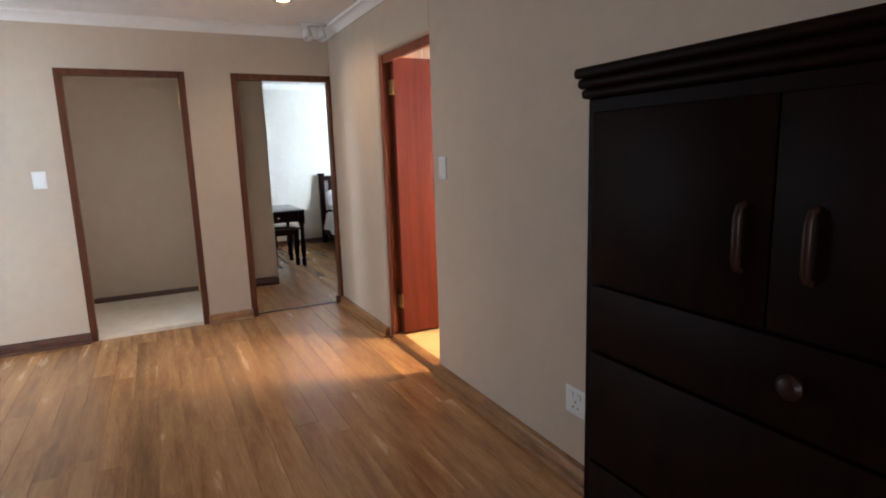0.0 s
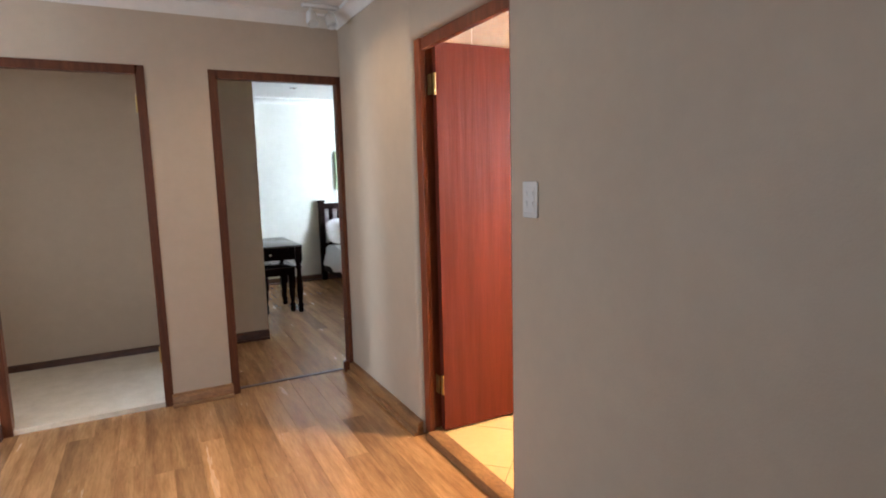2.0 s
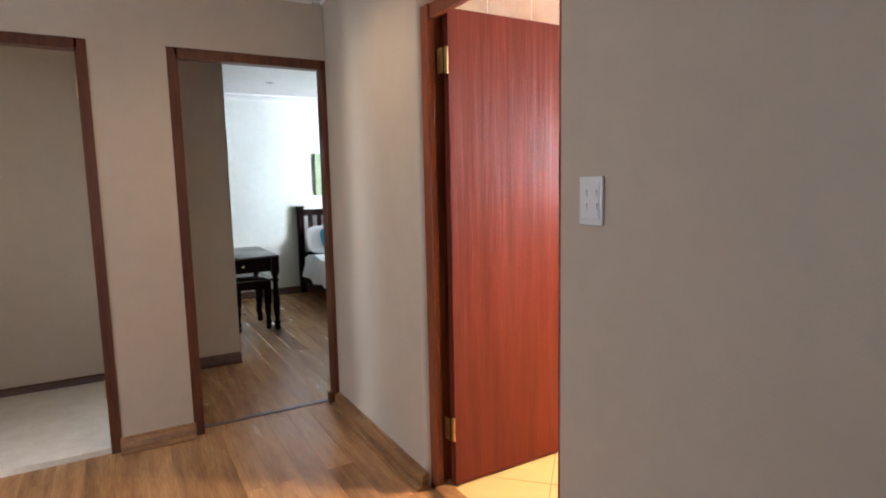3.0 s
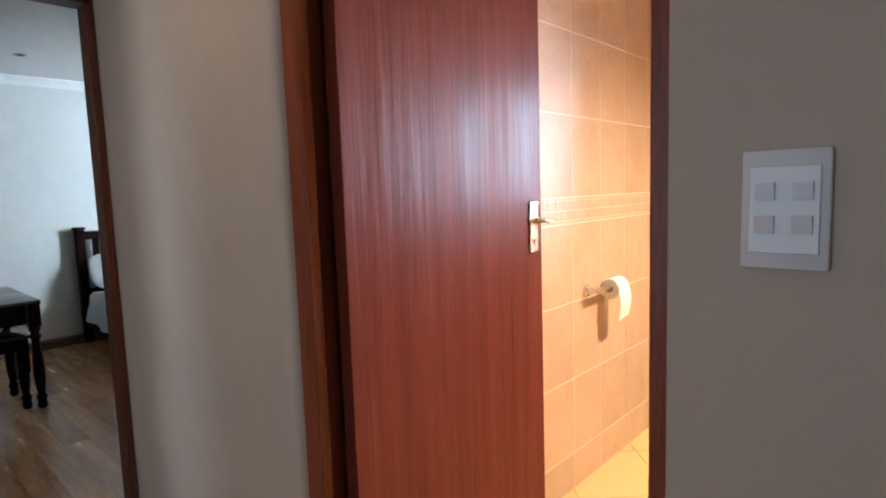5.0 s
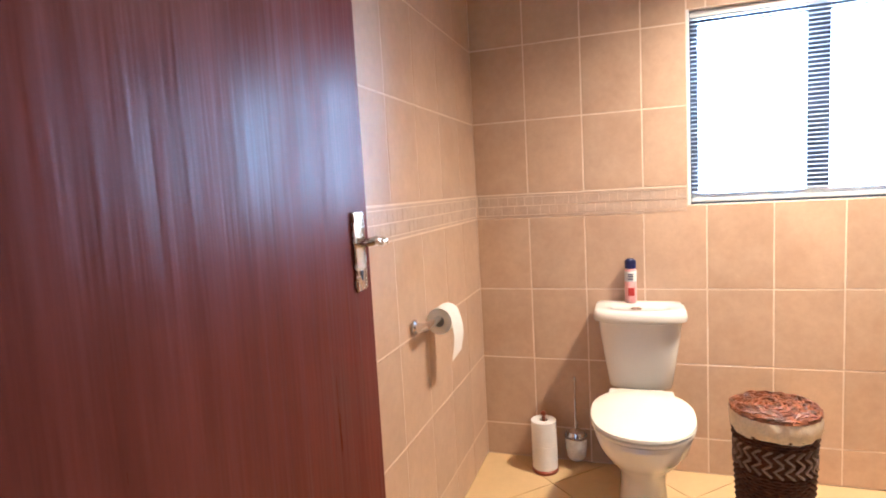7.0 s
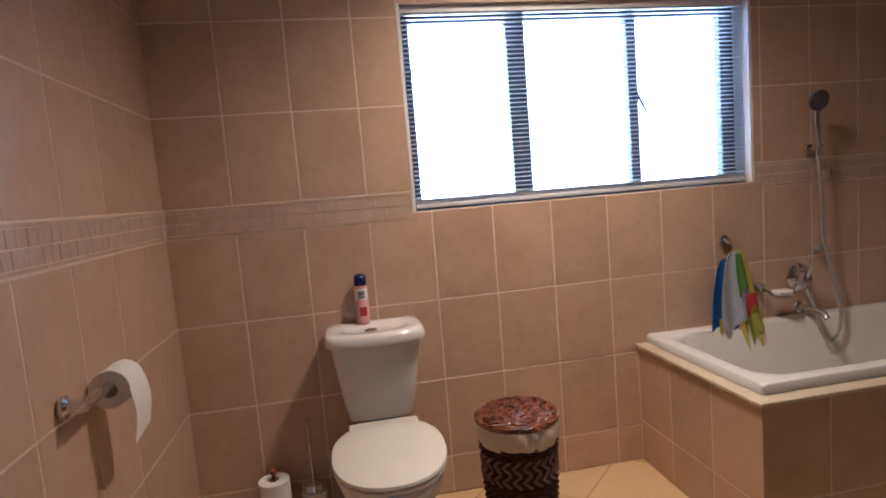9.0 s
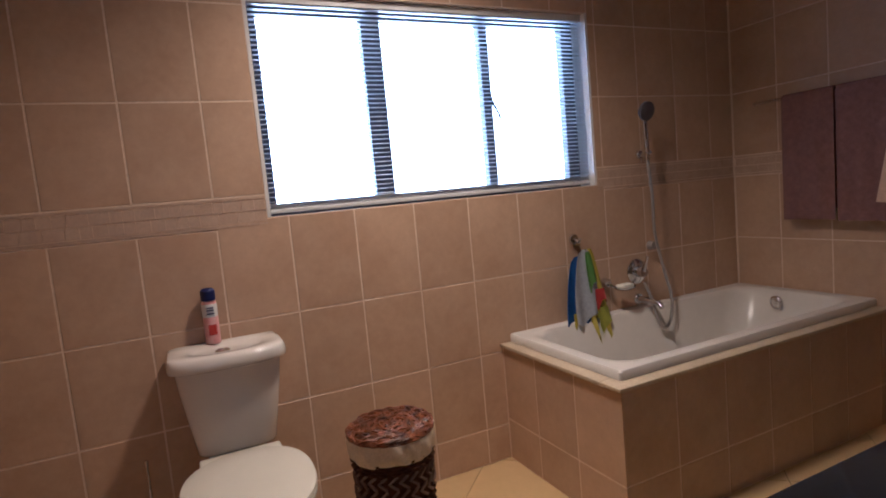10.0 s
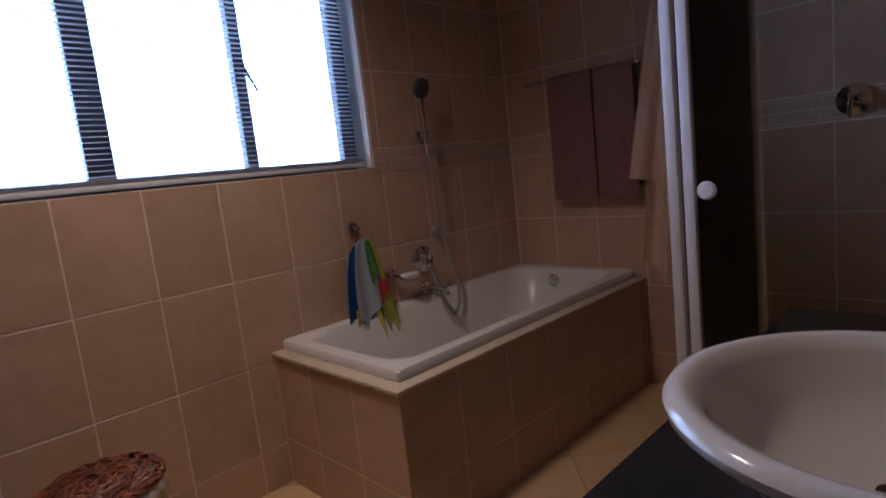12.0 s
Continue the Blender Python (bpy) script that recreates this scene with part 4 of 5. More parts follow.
bm = B()
lathe(bm, [(0.104, 0.002), (0.124, 0.40), (0.120, 0.40), (0.100, 0.012)], bc, 40)
part("core", bm, WICKER, bk)
bm = B()
for i in range(40):
    z = 0.008 + i * 0.0105
    if 0.285 < z < 0.385:
        continue
    weave(bm, bc, 0.108 + 0.02 * z / 0.4, z, 0.0035, 22, math.pi * (i % 2), 0.0052, 132)
part("weave", bm, WICKER, bk, "tight dark brown wicker weave")
for i in range(24):
    for k in range(2):
        z0, da = 0.292 + k * 0.046, 2 * math.pi / 24
        path = []
        for q in range(5):
            a = (i + 0.8 * (1 - abs(q - 2) / 2)) * da
            path.append((bc[0] + 0.1275 * math.cos(-a), bc[1] + 0.1275 * math.sin(-a), z0 + q * 0.0105))
        part("chevron", tube(B(), path, 0.0048, 6), PALECANE, bk, "paler woven chevron")
bm = B()
seg = 96
rings = []
for z, rr in ((0.412, 0.133), (0.418, 0.138), (0.44, 0.140), (0.468, 0.1415), (0.478, 0.138)):
    rings.append([(bc[0] + (rr + 0.0025 * math.sin(17 * a + z * 60) + 0.002 * math.sin(7 * a)) * math.cos(a), bc[1] + (rr + 0.0025 * math.sin(17 * a + z * 60)) * math.sin(a),
                   z + 0.004 * math.sin(5 * a) * (1 if z < 0.42 else 0.2)) for a in [2 * math.pi * i / seg for i in range(seg)]])
loft(bm, rings, cap=False)
part("liner", bm, CALICO, bk, "folded-over cream calico liner")
bm = B()
lathe(bm, [(0.138, 0.478), (0.139, 0.484), (0.10, 0.489), (0.02, 0.491)], bc, 40)
ld = part("lid", bm, WICKER, bk, "chestnut wicker lid woven in rings")
bm = B()
twigs = random.Random(3)
for i in range(300):
    rr = 0.132 * math.sqrt(twigs.random()) + 0.004
    a0, span = twigs.uniform(0, 2 * math.pi), min(1.6, 0.05 / rr) * twigs.uniform(0.7, 1.5)
    tilt, lift = twigs.uniform(-0.03, 0.03), twigs.uniform(0.001, 0.010)
    path = []
    for q in range(7):
        w = q / 6 - 0.5
        r2 = min(0.138, abs(rr + tilt * w * 2))
        path.append((bc[0] + r2 * math.cos(a0 + span * w), bc[1] + r2 * math.sin(a0 + span * w), 0.4885 - 0.05 * rr * rr + lift * math.cos(w * math.pi)))
    tube(bm, path, 0.0042, 5)
for k in range(3):
    weave(bm, bc, 0.137 - 0.003 * k, 0.481 + 0.004 * k, 0.0015, 26, k * 2.0, 0.0042, 130)
part("lid_weave", bm, LIDWICKER, ld)
bk.scale = (1, 1, 1.02)

# bath in its tiled box
BX, BY, BZ = 1.708, -2.795, 0.515
bx = tagged(thing("bath_surround", (2.06, -3.6, 0), "built-in bath surround clad in beige tiles with a cream stone edge", "bath surround"), kind="structure")
bm = B()
box(bm, BX, XW - 0.001, YB + 0.001, BY, 0.0, 0.14)
box(bm, BX, BX + 0.06, YB + 0.001, BY, 0.14, BZ)
box(bm, BX + 0.06, XW - 0.001, BY - 0.06, BY, 0.14, BZ)
box(bm, BX + 0.06, XW - 0.001, YB + 0.001, YB + 0.05, 0.14, BZ)
carcass = part("carcass", bm, GROUT, bx)
bm = B()
box(bm, BX - 0.012, BX + 0.09, YB + 0.002, BY + 0.012, BZ + 0.0005, BZ + 0.016, 0.004, 2)
box(bm, BX + 0.0905, XW - 0.002, BY - 0.09, BY + 0.012, BZ + 0.0005, BZ + 0.016, 0.004, 2)
part("stone_edge", bm, STONE, bx, "cream stone edging strip")
tub = thing("bathtub", (2.06, -3.6, 0.14), "white acrylic bathtub set into the tiled surround", "bathtub")
x0, x1, y0, y1 = BX + 0.040, XW - 0.003, YB + 0.003, BY - 0.040
rings = []
for ins, z, rr in ((0.0, 0.533, 0.012), (0.0, 0.561, 0.012), (0.004, 0.567, 0.016), (0.045, 0.568, 0.08), (0.058, 0.564, 0.12), (0.068, 0.545, 0.14), (0.10, 0.33, 0.14), (0.125, 0.22, 0.15), (0.17, 0.185, 0.12)):
    yy0 = y0 + ins * (1 if ins < 0.07 else 1.5)
    rings.append([(x, y, z) for x, y in rrect(x0 + ins, x1 - ins, yy0, y1 - ins, rr, 10)])
bm = B()
loft(bm, rings[::-1], cap=False)
bm.faces.new([bm.verts.new(p) for p in rings[-1]])
bmesh.ops.remove_doubles(bm, verts=bm.verts, dist=0.0005)
part("shell", bm, ACRYLIC, tub)
bm = B()
lathe(bm, [(0.034, 0), (0.034, 0.008), (0.024, 0.016), (0.02, 0.014), (0.004, 0.018)], (0, 0, 0), 24)
bm.transform(Matrix.Translation((2.15, YB + 0.108, 0.510)) @ Matrix.Rotation(radians(-90), 4, "X"))
part("overflow", bm, CHROME, tub, "round chrome overflow fitting")
bm = B()
box(bm, 1.815, 1.824, -3.80, -3.68, 0.530, 0.538, 0.001, 1)
part("grip_slot", bm, DARKHOLE, tub)

# bath mixer, hand shower, soap dish
TX = XW - 0.009
mx = thing("bath_mixer", (TX, -3.60, 0.74), "chrome wall-mounted bath mixer with a spout", "tap")


def disc(bm, y, z, r, h, x=TX, seg=24):
    b2 = B()
    lathe(b2, [(r, 0), (r, h * 0.5), (r * 0.85, h), (r * 0.2, h)], (0, 0, 0), seg)
    b2.transform(Matrix.Translation((x, y, z)) @ Matrix.Rotation(radians(-90), 4, "Y"))
    me = bpy.data.meshes.new("tmp")
    b2.to_mesh(me)
    b2.free()
    bm.from_mesh(me)
    bpy.data.meshes.remove(me)


bm = B()
disc(bm, -3.60, 0.74, 0.062, 0.012)
disc(bm, -3.60, 0.74, 0.028, 0.055)
part("body", bm, CHROME, mx)
bm = B()
tube(bm, [(TX - 0.05, -3.60, 0.745), (TX - 0.06, -3.60, 0.77), (TX - 0.075, -3.605, 0.82)], [0.012, 0.009, 0.007], 10)
part("lever", bm, CHROME, mx)
bm = B()
disc(bm, -3.60, 0.60, 0.028, 0.012)
tube(bm, [(TX, -3.60, 0.60), (TX - 0.08, -3.60, 0.60), (TX - 0.14, -3.60, 0.592), (TX - 0.155, -3.60, 0.575)], [0.017, 0.016, 0.014, 0.013], 12)
part("spout", bm, CHROME, mx)
hs = thing("hand_shower", (TX, -3.66, 1.32), "chrome hand shower with a dark round face on a wall bracket", "hand shower")
bm = B()
disc(bm, -3.66, 1.315, 0.022, 0.014)
tube(bm, [(TX - 0.012, -3.66, 1.315), (TX - 0.05, -3.66, 1.31), (TX - 0.07, -3.655, 1.325)], [0.010, 0.012, 0.016], 10)
part("bracket", bm, CHROME, hs)
bm = B()
tube(bm, [(TX - 0.062, -3.655, 1.285), (TX - 0.066, -3.650, 1.36), (TX - 0.072, -3.64, 1.44), (TX - 0.085, -3.63, 1.50)], [0.010, 0.011, 0.012, 0.014], 10)
part("handle", bm, CHROME, hs)
bm = B()
lathe(bm, [(0.012, -0.03), (0.036, -0.012), (0.045, 0.0), (0.045, 0.012), (0.038, 0.015), (0.005, 0.016)], (0, 0, 0), 24)
bm.transform(Matrix.Translation((TX - 0.095, -3.625, 1.515)) @ Matrix.Rotation(radians(-105), 4, "Y"))
part("head", bm, WINFRAME, hs, "dark grey round spray head")
bm = B()
disc(bm, -3.70, 0.86, 0.022, 0.03)
knots = [(0.06, -3.656, 1.285), (0.062, -3.672, 1.10), (0.05, -3.688, 0.92), (0.07, -3.715, 0.74), (0.09, -3.735, 0.60), (0.10, -3.715, 0.50),
         (0.10, -3.672, 0.455), (0.10, -3.632, 0.49), (0.085, -3.612, 0.60), (0.045, -3.602, 0.695)]
pts = []
for i in range(len(knots) - 1):
    p0, p1, p2, p3 = (Vector(knots[max(0, min(len(knots) - 1, i + d))]) for d in (-1, 0, 1, 2))
    for k in range(8):
        q = k / 8
        p = 0.5 * (2 * p1 + (p2 - p0) * q + (2 * p0 - 5 * p1 + 4 * p2 - p3) * q * q + (3 * p1 - p0 - 3 * p2 + p3) * q ** 3)
        pts.append((TX - p.x, p.y, p.z))
tube(bm, pts, 0.0075, 8)
part("hose", bm, HOSE, hs, "flexible brushed steel hose")
sd = thing("soap_dish", (TX, -3.42, 0.70), "chrome wall soap dish holding a white soap bar", "soap dish")
bm = B()
disc(bm, -3.39, 0.715, 0.022, 0.03)
tube(bm, [(TX - 0.02, -3.39, 0.715), (TX - 0.045, -3.40, 0.70), (TX - 0.05, -3.43, 0.685)], 0.007, 8)
lathe(bm, [(0.03, 0.0), (0.055, 0.012), (0.058, 0.02), (0.053, 0.018), (0.03, 0.006)], (TX - 0.065, -3.46, 0.672), 24, 0.75, 1.0)
part("holder", bm, CHROME, sd)
bm = B()
box(bm, TX - 0.09, TX - 0.04, -3.50, -3.42, 0.682, 0.706, 0.01, 3)
tagged(new("soap_bar", mesh_of("soap_bar", bm, SEAT)), "white soap bar resting in the chrome dish", "soap")

# hook with colourful cloths
hk = thing("wall_hook", (TX, -3.222, 0.94), "chrome round robe hook on the tiles", "hook")
bm = B()
disc(bm, -3.222, 0.945, 0.026, 0.012)
tube(bm, [(TX - 0.01, -3.222, 0.945), (TX - 0.04, -3.222, 0.935), (TX - 0.05, -3.222, 0.95)], [0.008, 0.007, 0.009], 10)
part("hook", bm, CHROME, hk)
bag = thing("bath_toy_bag", (TX - 0.05, -3.23, 0.5), "colourful blue, yellow and green child's bath cloths hanging from the hook", "wash cloth")


def hang(y_top, w_top, z_top, y_bot, w_bot, z_bot, x, wave, ph):
    def f(u, v):
        w = w_top + (w_bot - w_top) * v ** 0.45 * (1 - 0.35 * v ** 4)
        y = y_top + (y_bot - y_top) * v + (u - 0.5) * w
        return (x + wave * math.sin(u * 9 + ph + v * 2) * (0.3 + v), y, z_top + (z_bot - z_top) * v + 0.025 * math.sin(u * 5 + ph) * v)
    return f


for nm, m_, a in (("blue_cloth", BLUE, (-3.205, 0.04, 0.87, -3.195, 0.20, 0.46, TX - 0.045, 0.010, 0.4)),
                  ("mesh_panel", GREY, (-3.225, 0.03, 0.90, -3.222, 0.17, 0.57, TX - 0.066, 0.008, 1.1)),
                  ("yellow_cloth", YELLOW, (-3.250, 0.04, 0.90, -3.315, 0.115, 0.45, TX - 0.058, 0.012, 2.0)),
                  ("green_cloth", GREEN, (-3.235, 0.02, 0.89, -3.258, 0.055, 0.72, TX - 0.078, 0.004, 0.2)),
                  ("red_patch", RED, (-3.290, 0.05, 0.71, -3.298, 0.06, 0.635, TX - 0.080, 0.003, 0.3)),
                  ("lime_trim", LIME, (-3.305, 0.06, 0.62, -3.325, 0.075, 0.52, TX - 0.077, 0.006, 0.9)),
                  ("yellow_motif", YELLOW, (-3.165, 0.035, 0.61, -3.165, 0.04, 0.56, TX - 0.064, 0.003, 0.9))):
    bm = B()
    sheet(bm, 10, 18, hang(*a), 0.003)
    part(nm, bm, m_, bag)

# towel rail with towels on the far wall
rl = thing("towel_rail", (2.05, YB, 1.52), "slim chrome towel rail on the tiled wall", "towel rail")
bm = B()
tube(bm, [(1.64, YB + 0.06, 1.522), (2.27, YB + 0.06, 1.522)], 0.008, 10)
for x in (1.66, 2.25):
    tube(bm, [(x, YB + 0.0085, 1.522), (x, YB + 0.06, 1.522)], 0.007, 8)
part("rail", bm, CHROME, rl)


def draped(name, xa, xb, zf, material, label, ph):
    def f(u, v):
        x = xa + (xb - xa) * u
        s = (v - 0.5) * 2
        d = abs(s)
        if d < 0.08:
            a = s / 0.08 * math.pi / 2
            return (x, YB + 0.06 + 0.016 * math.sin(a), 1.522 + 0.016 * math.cos(a))
        z = 1.522 - (d - 0.08) / 0.92 * (1.522 - zf - (0.05 if s < 0 else 0))
        return (x, YB + 0.06 + math.copysign(0.018 + 0.006 * math.sin(u * 14 + ph) * d, s), z)
    bm = B()
    sheet(bm, 24, 40, f, 0.007)
    tagged(new(name, mesh_of(name, bm, material)), label, "towel")


draped("hand_towel", 1.875, 2.115, 0.93, MAUVE, "dark mauve towel folded over the chrome rail", 0.2)
draped("hand_towel", 1.665, 1.865, 0.925, MAUVE, "dark mauve towel folded over the chrome rail", 1.7)

th = thing("towel_hook", (1.45, YB, 1.95), "chrome hook on the tiled wall", "hook")
bm = B()
tube(bm, [(1.45, YB + 0.0085, 1.95), (1.45, YB + 0.05, 1.945), (1.45, YB + 0.06, 1.96)], 0.008, 8)
part("hook", bm, CHROME, th)


def towel_layer(reach, z_in, z_out, y, ph):
    """A fold of a towel gathered at the hook; reach is how far its outer edge swings at the hem."""
    def f(u, v):
        half = 0.03 + reach * v ** 0.85
        x = 1.45 + half * (1 - 1.55 * u)
        hem = z_out + (z_in - z_out) * u + 0.02 * math.sin(u * 7 + ph)
        return (x, YB + y + (0.006 + 0.020 * v) * math.sin(u * 17 + ph) + 0.008 * math.sin(u * 33 + v * 3), 1.955 - v * (1.955 - hem))
    return f


bm = B()
sheet(bm, 44, 40, towel_layer(0.205, 0.90, 1.00, 0.105, 0.5), 0.007)
sheet(bm, 44, 40, towel_layer(0.19, 0.42, 0.62, 0.062, 2.1), 0.007)
tagged(new("bath_towel", mesh_of("bath_towel", bm, TOWEL)), "peach bath towel hanging in folds from a hook", "towel")

# shower enclosure
SX, SY = 1.197, -3.50
sh = thing("shower_enclosure", (0.7, -4.0, 0), "framed glass shower enclosure with white aluminium profiles", "shower enclosure")
bm = B()
box(bm, SX - 0.034, SX, SY - 0.034, SY, 0.12, 2.05, 0.006, 2)
part("corner_post", bm, WHITEMETAL, sh)
bm = B()
box(bm, SX - 0.078, SX - 0.045, SY - 0.03, SY - 0.004, 0.13, 2.03, 0.005, 2)
part("door_stile", bm, WHITEMETAL, sh)
for z0, z1 in ((0.1205, 0.155), (2.015, 2.05)):
    bm = B()
    box(bm, WB + 0.012, SX - 0.079, SY - 0.03, SY - 0.004, z0, z1, 0.004, 1)
    part("front_rail", bm, WHITEMETAL, sh)
    bm = B()
    box(bm, SX - 0.03, SX - 0.004, YB + 0.012, SY - 0.035, z0, z1, 0.004, 1)
    part("side_rail", bm, WHITEMETAL, sh)
bm = B()
box(bm, WB + 0.012, SX - 0.0785, SY - 0.020, SY - 0.014, 0.156, 2.014)
dg = part("door_glass", bm, SHOWERGLASS, sh)
bm = B()
box(bm, SX - 0.020, SX - 0.014, YB + 0.012, SY - 0.0345, 0.156, 2.014)
part("side_glass", bm, SHOWERGLASS, sh)
bm = B()
lathe(bm, [(0.008, 0), (0.008, 0.012), (0.024, 0.018), (0.027, 0.028), (0.02, 0.036), (0.004, 0.038)], (0, 0, 0), 20)
bm.transform(Matrix.Translation((1.078, SY - 0.013, 1.005)) @ Matrix.Rotation(radians(-90), 4, "X"))
part("door_knob", bm, PLASTIC, sh, "round white plastic knob")
bm = B()
box(bm, WB + 0.011, SX, YB + 0.011, SY, 0.0, 0.12, 0.008, 2)
part("tray", bm, CERAMIC, sh)
sm = thing("shower_mixer", (0.86, YB, 1.23), "round chrome shower mixer inside the enclosure", "tap")
bm = B()
lathe(bm, [(0.055, 0), (0.055, 0.008), (0.03, 0.014), (0.026, 0.05), (0.008, 0.054)], (0, 0, 0), 24)
bm.transform(Matrix.Translation((0.875, YB + 0.0085, 1.23)) @ Matrix.Rotation(radians(-90), 4, "X"))
part("body", bm, CHROME, sm)
bm = B()
tube(bm, [(0.875, YB + 0.05, 1.23), (0.875, YB + 0.07, 1.21), (0.875, YB + 0.085, 1.17)], [0.01, 0.009, 0.007], 8)
part("lever", bm, CHROME, sm)

# vanity with a vessel basin
vn = thing("vanity", (0.48, -2.6, 0), "vanity unit with a black granite top", "vanity")
bm = B()
box(bm, WB + 0.012, 0.795, -3.15, -2.06, 0.745, 0.78, 0.004, 2)
part("granite_top", bm, GRANITE, vn, "polished black granite top")
bm = B()
box(bm, WB + 0.012, 0.72, -3.10, -2.10, 0.0, 0.7445)
part("cabinet_body", bm, BLACKWOOD, vn)
for y0, y1 in ((-2.595, -2.11), (-3.09, -2.605)):
    bm = B()
    box(bm, 0.7205, 0.738, y0, y1, 0.03, 0.73, 0.003, 1)
    part("cabinet_door", bm, BLACKWOOD, vn)
bn = thing("wash_basin", (0.537, -2.45, 0.78), "round white ceramic vessel basin on the granite top", "basin")
bm = B()
lathe(bm, [(0.085, 0.0005), (0.11, 0.01), (0.135, 0.045), (0.158, 0.080), (0.176, 0.094), (0.192, 0.098), (0.2, 0.106), (0.201, 0.114), (0.196, 0.121), (0.186, 0.124), (0.174, 0.121),
           (0.162, 0.106), (0.145, 0.072), (0.115, 0.04), (0.06, 0.025), (0.022, 0.022)], (0.537, -2.45, 0.78), 64)
part("bowl", bm, CERAMIC, bn)
bm = B()
lathe(bm, [(0.0215, 0.018), (0.021, 0.026), (0.01, 0.024)], (0.537, -2.45, 0.78), 20)
part("waste", bm, CHROME, bn, "chrome waste ring")
tp = thing("basin_tap", (0.27, -2.45, 0.78), "chrome basin mixer behind the bowl", "tap")
bm = B()
tube(bm, [(0.26, -2.45, 0.7805), (0.26, -2.45, 0.98), (0.275, -2.45, 1.005), (0.30, -2.45, 1.01), (0.36, -2.45, 0.995)], [0.024, 0.02, 0.018, 0.015, 0.012], 12)
part("spout", bm, CHROME, tp)

# ---- floors and tiles ----
bm = B()
box(bm, -3.72, W + 0.02, -7.82, FB, -0.12, LOW_FLOOR - 0.006)
hall_floor = structure("floor_hall", bm, LAMINATE, "glossy brown wood-grain laminate floor laid in planks", "floor")
bm = B()
box(bm, -3.1, 3.6, FB, 4.2, -0.12, LOW_FLOOR - 0.006)
bed_floor = structure("floor_bedroom", bm, LAMINATE, "glossy brown wood-grain laminate bedroom floor", "floor")
bm = B()
box(bm, -3.9, -0.92, FB - 0.11, 1.46, LOW_FLOOR - 0.002, 0.001)
structure("floor_passage", bm, CARPET, "cream carpet in the passage", "carpet")
bm = B()
box(bm, W + 0.02, XW + 0.1, YB - 0.1, YL + 0.1, -0.1, -0.004)
bath_floor = structure("floor_bathroom", bm, FLOORGROUT, "cream ceramic bathroom floor tiles laid diagonally", "floor")

piece_cache = {}


def piece(name, parent, material, dims, at):
    """A bevelled slab of dims, middle at the place given; alike slabs share one mesh."""
    key = (name, material.name, tuple(round(d, 4) for d in dims))
    if key not in piece_cache:
        bm = B()
        dx, dy, dz = (d / 2 for d in dims)
        box(bm, -dx, dx, -dy, dy, -dz, dz)
        k = 0.0004 if name == "plank" else 0.0012
        bmesh.ops.bevel(bm, geom=list(bm.edges), offset=k, segments=1, affect="EDGES")
        piece_cache[key] = mesh_of(name, bm, material, smooth=False)
    ob = new(name, piece_cache[key])
    ob.parent = parent
    ob.location = at
    return ob


rng = random.Random(7)
PW, PL = 0.128, 1.21


def lay_planks(parent, x0, x1, y0, y1):
    i = 0
    x = x0
    while x < x1 - 0.02:
        w = min(PW, x1 - x)
        y = y0 - rng.random() * PL * 0.8
        while y < y1 - 0.02:
            a, b = max(y, y0), min(y + PL, y1)
            if b - a > 0.05:
                piece("plank", parent, LAMINATE, (w - 0.0008, b - a - 0.0008, 0.006), (x + w / 2, (a + b) / 2, LOW_FLOOR - 0.003 + rng.uniform(-0.0002, 0.0002)))
            y += PL
        x += PW


lay_planks(hall_floor, -3.6, W + 0.02, -6.4, FB - 0.03)
lay_planks(bed_floor, -0.915, 3.4, FB - 0.02, 4.08)

TW, THT, GAP, TD = 0.25, 0.3333, 0.006, 0.008
ROWS = [(0.0, 0.16), (0.16, 0.493), (0.493, 0.826), (0.826, 1.16), (1.27, 1.603), (1.603, 1.936), (1.936, 2.27), (2.27, CEIL)]


def tile_wall(parent, axis, at, sign, a, b, rows, skip=None, low=0.0):
    """Tiles on a wall at one coordinate, facing sign along axis, from a towards b along the wall."""
    step = 1 if b > a else -1
    for z0, z1 in rows:
        z0 = max(z0, low)
        if z1 - z0 < 0.02:
            continue
        p = a
        while (b - p) * step > 0.02:
            q = p + step * min(TW, abs(b - p))
            pieces = [(min(p, q), max(p, q), z0, z1)]
            if skip and z1 == 1.16 and min(p, q) < skip[1] - 0.03 and max(p, q) > skip[0] + 0.03:
                pieces = [(min(p, q), max(p, q), z0, skip[2])]
            if skip:
                y0, y1, s0, s1 = skip
                out = []
                for m0, m1, n0, n1 in pieces:
                    if m1 <= y0 or m0 >= y1 or n1 <= s0 or n0 >= s1:
                        out.append((m0, m1, n0, n1))
                        continue
                    if m0 < y0:
                        out.append((m0, y0, n0, n1))
                    if m1 > y1:
                        out.append((y1, m1, n0, n1))
                    c0, c1 = max(m0, y0), min(m1, y1)
                    if n0 < s0:
                        out.append((c0, c1, n0, s0))
                    if n1 > s1:
                        out.append((c0, c1, s1, n1))
                pieces = out
            for m0, m1, n0, n1 in pieces:
                if m1 - m0 < 0.012 or n1 - n0 < 0.012:
                    continue
                w, h = m1 - m0 - GAP, n1 - n0 - GAP
                mid, zz = (m0 + m1) / 2, (n0 + n1) / 2
                off = at + sign * (0.0013 - TD / 2) + rng.uniform(-0.0002, 0.0002)
                if axis == "x":
                    piece("tile", parent, WALLTILE, (TD, w, h), (off, mid, zz))
                else:
                    piece("tile", parent, WALLTILE, (w, TD, h), (mid, off, zz))
            p = q


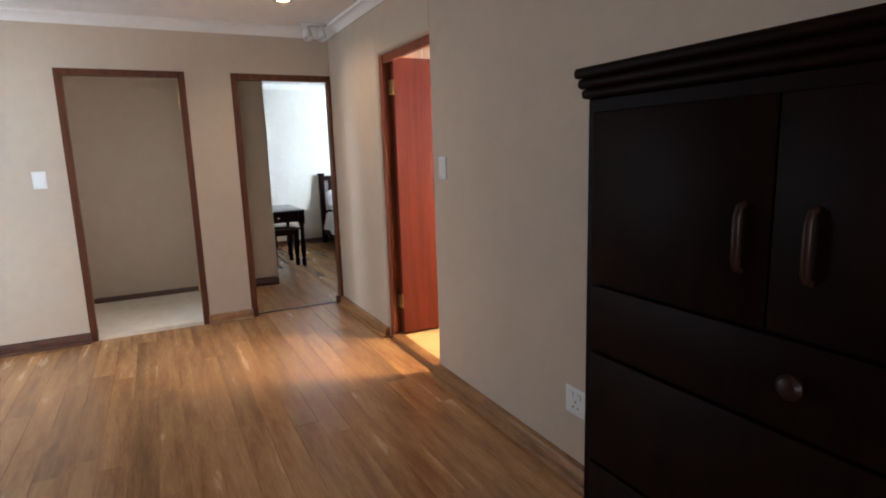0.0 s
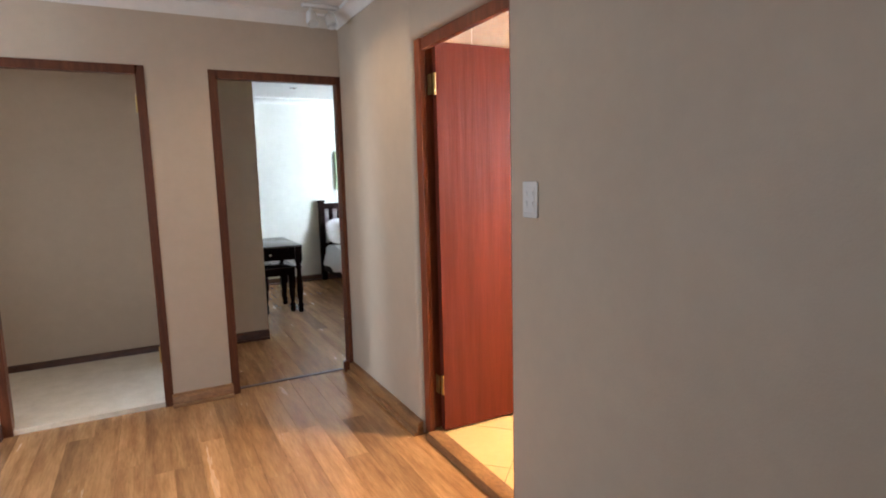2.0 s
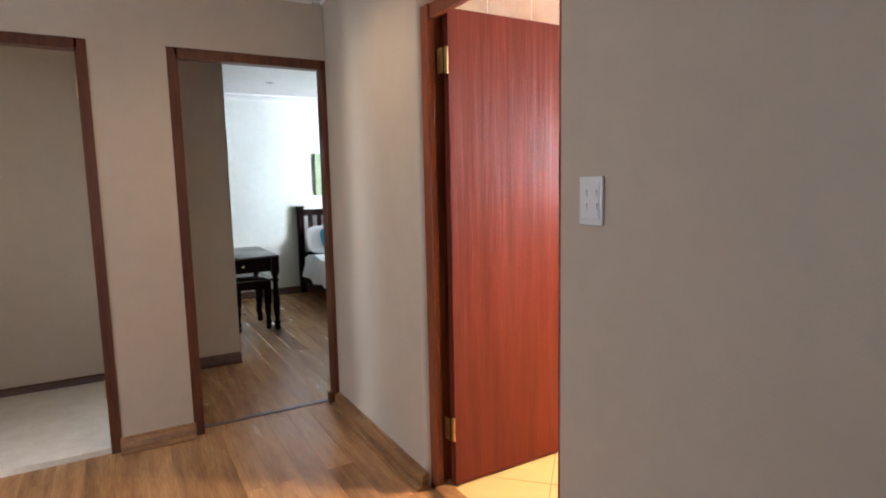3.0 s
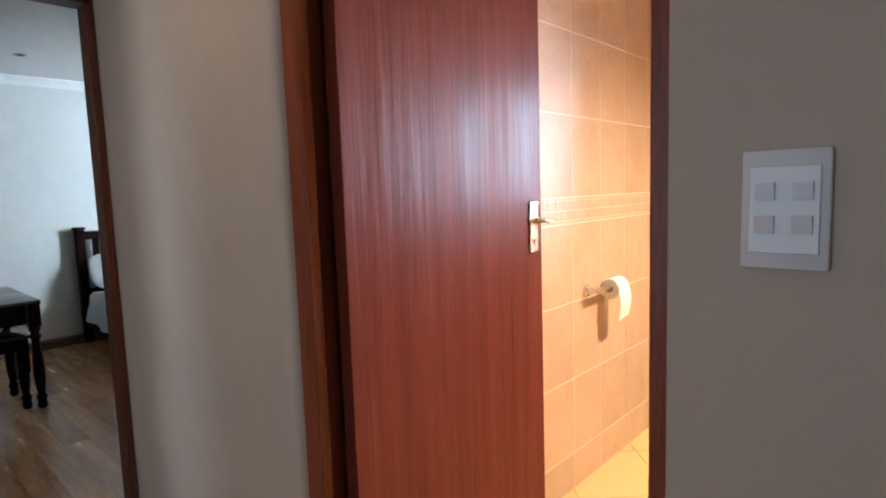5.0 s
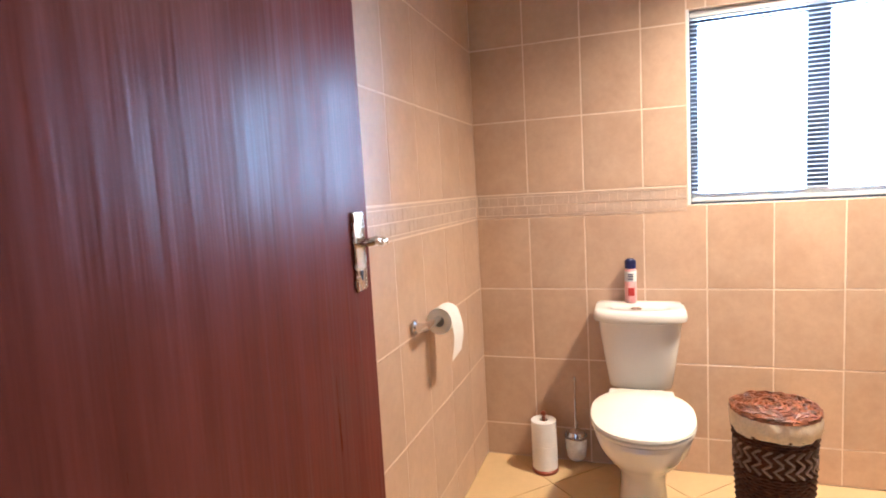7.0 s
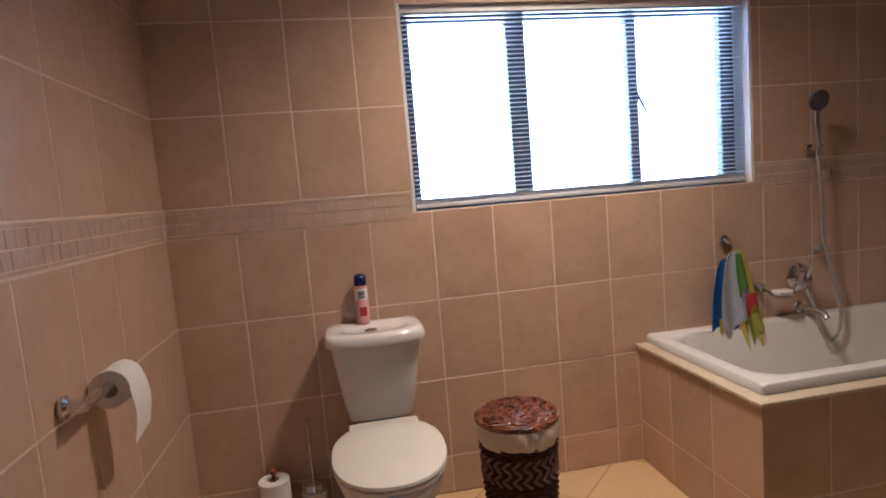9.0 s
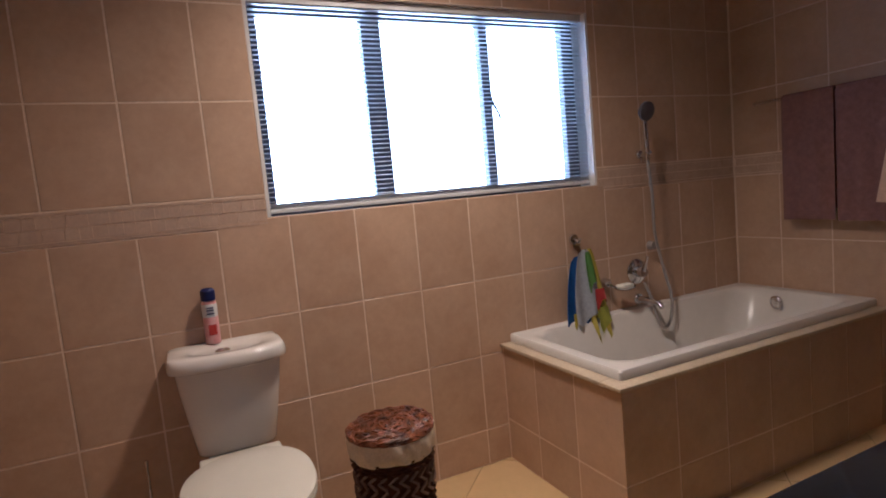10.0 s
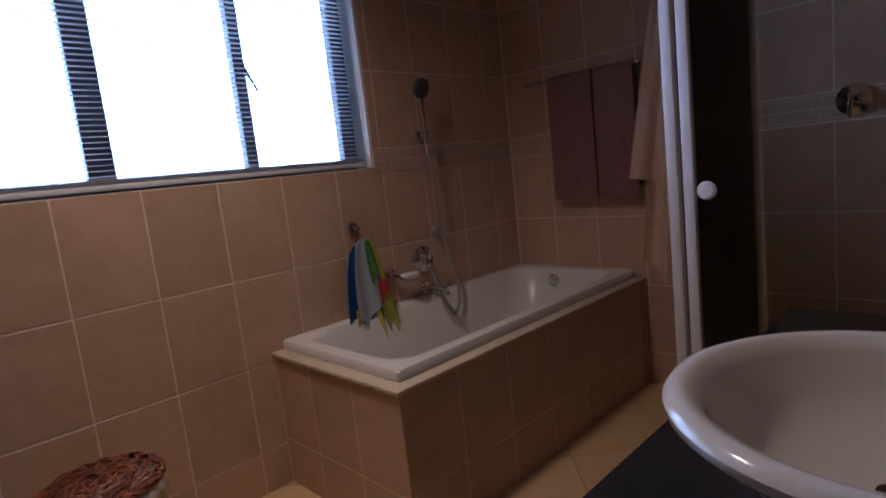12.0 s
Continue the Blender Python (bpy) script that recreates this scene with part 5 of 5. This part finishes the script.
def mosaic(name, parent, axis, at, sign, a, b):
    """The border: two rows of small uneven marble squares between plain strips."""
    bm = B()
    for z0, z1 in ((1.1635, 1.172), (1.258, 1.2665)):
        if axis == "x":
            box(bm, min(at, at + sign * 0.0025), max(at, at + sign * 0.0025), min(a, b), max(a, b), z0, z1)
        else:
            box(bm, min(a, b), max(a, b), min(at, at + sign * 0.0025), max(at, at + sign * 0.0025), z0, z1)
    for z0 in (1.175, 1.217):
        p = min(a, b)
        while p < max(a, b) - 0.01:
            w = min(rng.choice((0.036, 0.04, 0.044, 0.06)), max(a, b) - p)
            d = 0.0018 + rng.uniform(-0.0004, 0.0004)
            q = (p + 0.001, p + w - 0.001)
            if axis == "x":
                box(bm, min(at, at + sign * d), max(at, at + sign * d), *q, z0, z0 + 0.0385)
            else:
                box(bm, *q, min(at, at + sign * d), max(at, at + sign * d), z0, z0 + 0.0385)
            p += w
    ob = part(name, bm, MOSAIC, parent, "border of small tumbled marble mosaic squares")
    ob["kind"] = "stuff"


tile_wall(bath_north, "y", YL, -1, XW, WB + 0.01, ROWS)
mosaic("mosaic_border", bath_north, "y", YL, -1, XW - 0.009, WB + 0.01)
tile_wall(bath_east, "x", XW, -1, YL, YB, ROWS, (WY1, WY0, WZ0, WZ1))
mosaic("mosaic_border", bath_east, "x", XW, -1, YL - 0.009, WY0 + 0.003)
mosaic("mosaic_border", bath_east, "x", XW, -1, WY1 - 0.003, YB + 0.009)
tile_wall(bath_south, "y", YB, 1, XW - 0.008, WB + 0.02, ROWS)
mosaic("mosaic_border", bath_south, "y", YB, 1, XW - 0.009, WB + 0.02)
tile_wall(bath_west, "x", WB + 0.004, 1, YB + 0.01, -2.0, ROWS)
LOW = [(0.0, 0.185), (0.185, BZ)]
tile_wall(carcass, "x", BX, -1, BY - 0.0, YB + 0.01, LOW)
tile_wall(carcass, "y", BY, 1, BX - 0.007, XW - 0.009, LOW)

# diagonal floor tiles, cut to the room
S = 0.40
ux, uy = math.sqrt(0.5), math.sqrt(0.5)
O = (1.93, -1.0)
bounds = (WB - 0.03, XW - 0.002, YB + 0.002, YL - 0.002)


def clip(poly, test, cut):
    out = []
    for p, q in zip(poly, poly[1:] + poly[:1]):
        if test(p):
            out.append(p)
        if test(p) != test(q):
            out.append(cut(p, q))
    return out


for i in range(-12, 13):
    for j in range(-12, 13):
        g = 0.002
        poly = []
        for a, b in ((g, g), (S - g, g), (S - g, S - g), (g, S - g)):
            u, v = i * S + a, j * S + b
            poly.append((O[0] + u * ux - v * uy, O[1] + u * uy + v * ux))
        for k, lim, sgn in ((0, bounds[0], 1), (0, bounds[1], -1), (1, bounds[2], 1), (1, bounds[3], -1)):
            if poly:
                poly = clip(poly, lambda p: (p[k] - lim) * sgn >= 0,
                            lambda p, q: tuple(p[n] + (q[n] - p[n]) * (lim - p[k]) / (q[k] - p[k]) for n in (0, 1)))
        if len(poly) < 3:
            continue
        bm = B()
        prism(bm, poly, "z", -0.0035, 0.0)
        ob = new("floor_tile", mesh_of("floor_tile", bm, FLOORTILE, smooth=False))
        ob.parent = bath_floor
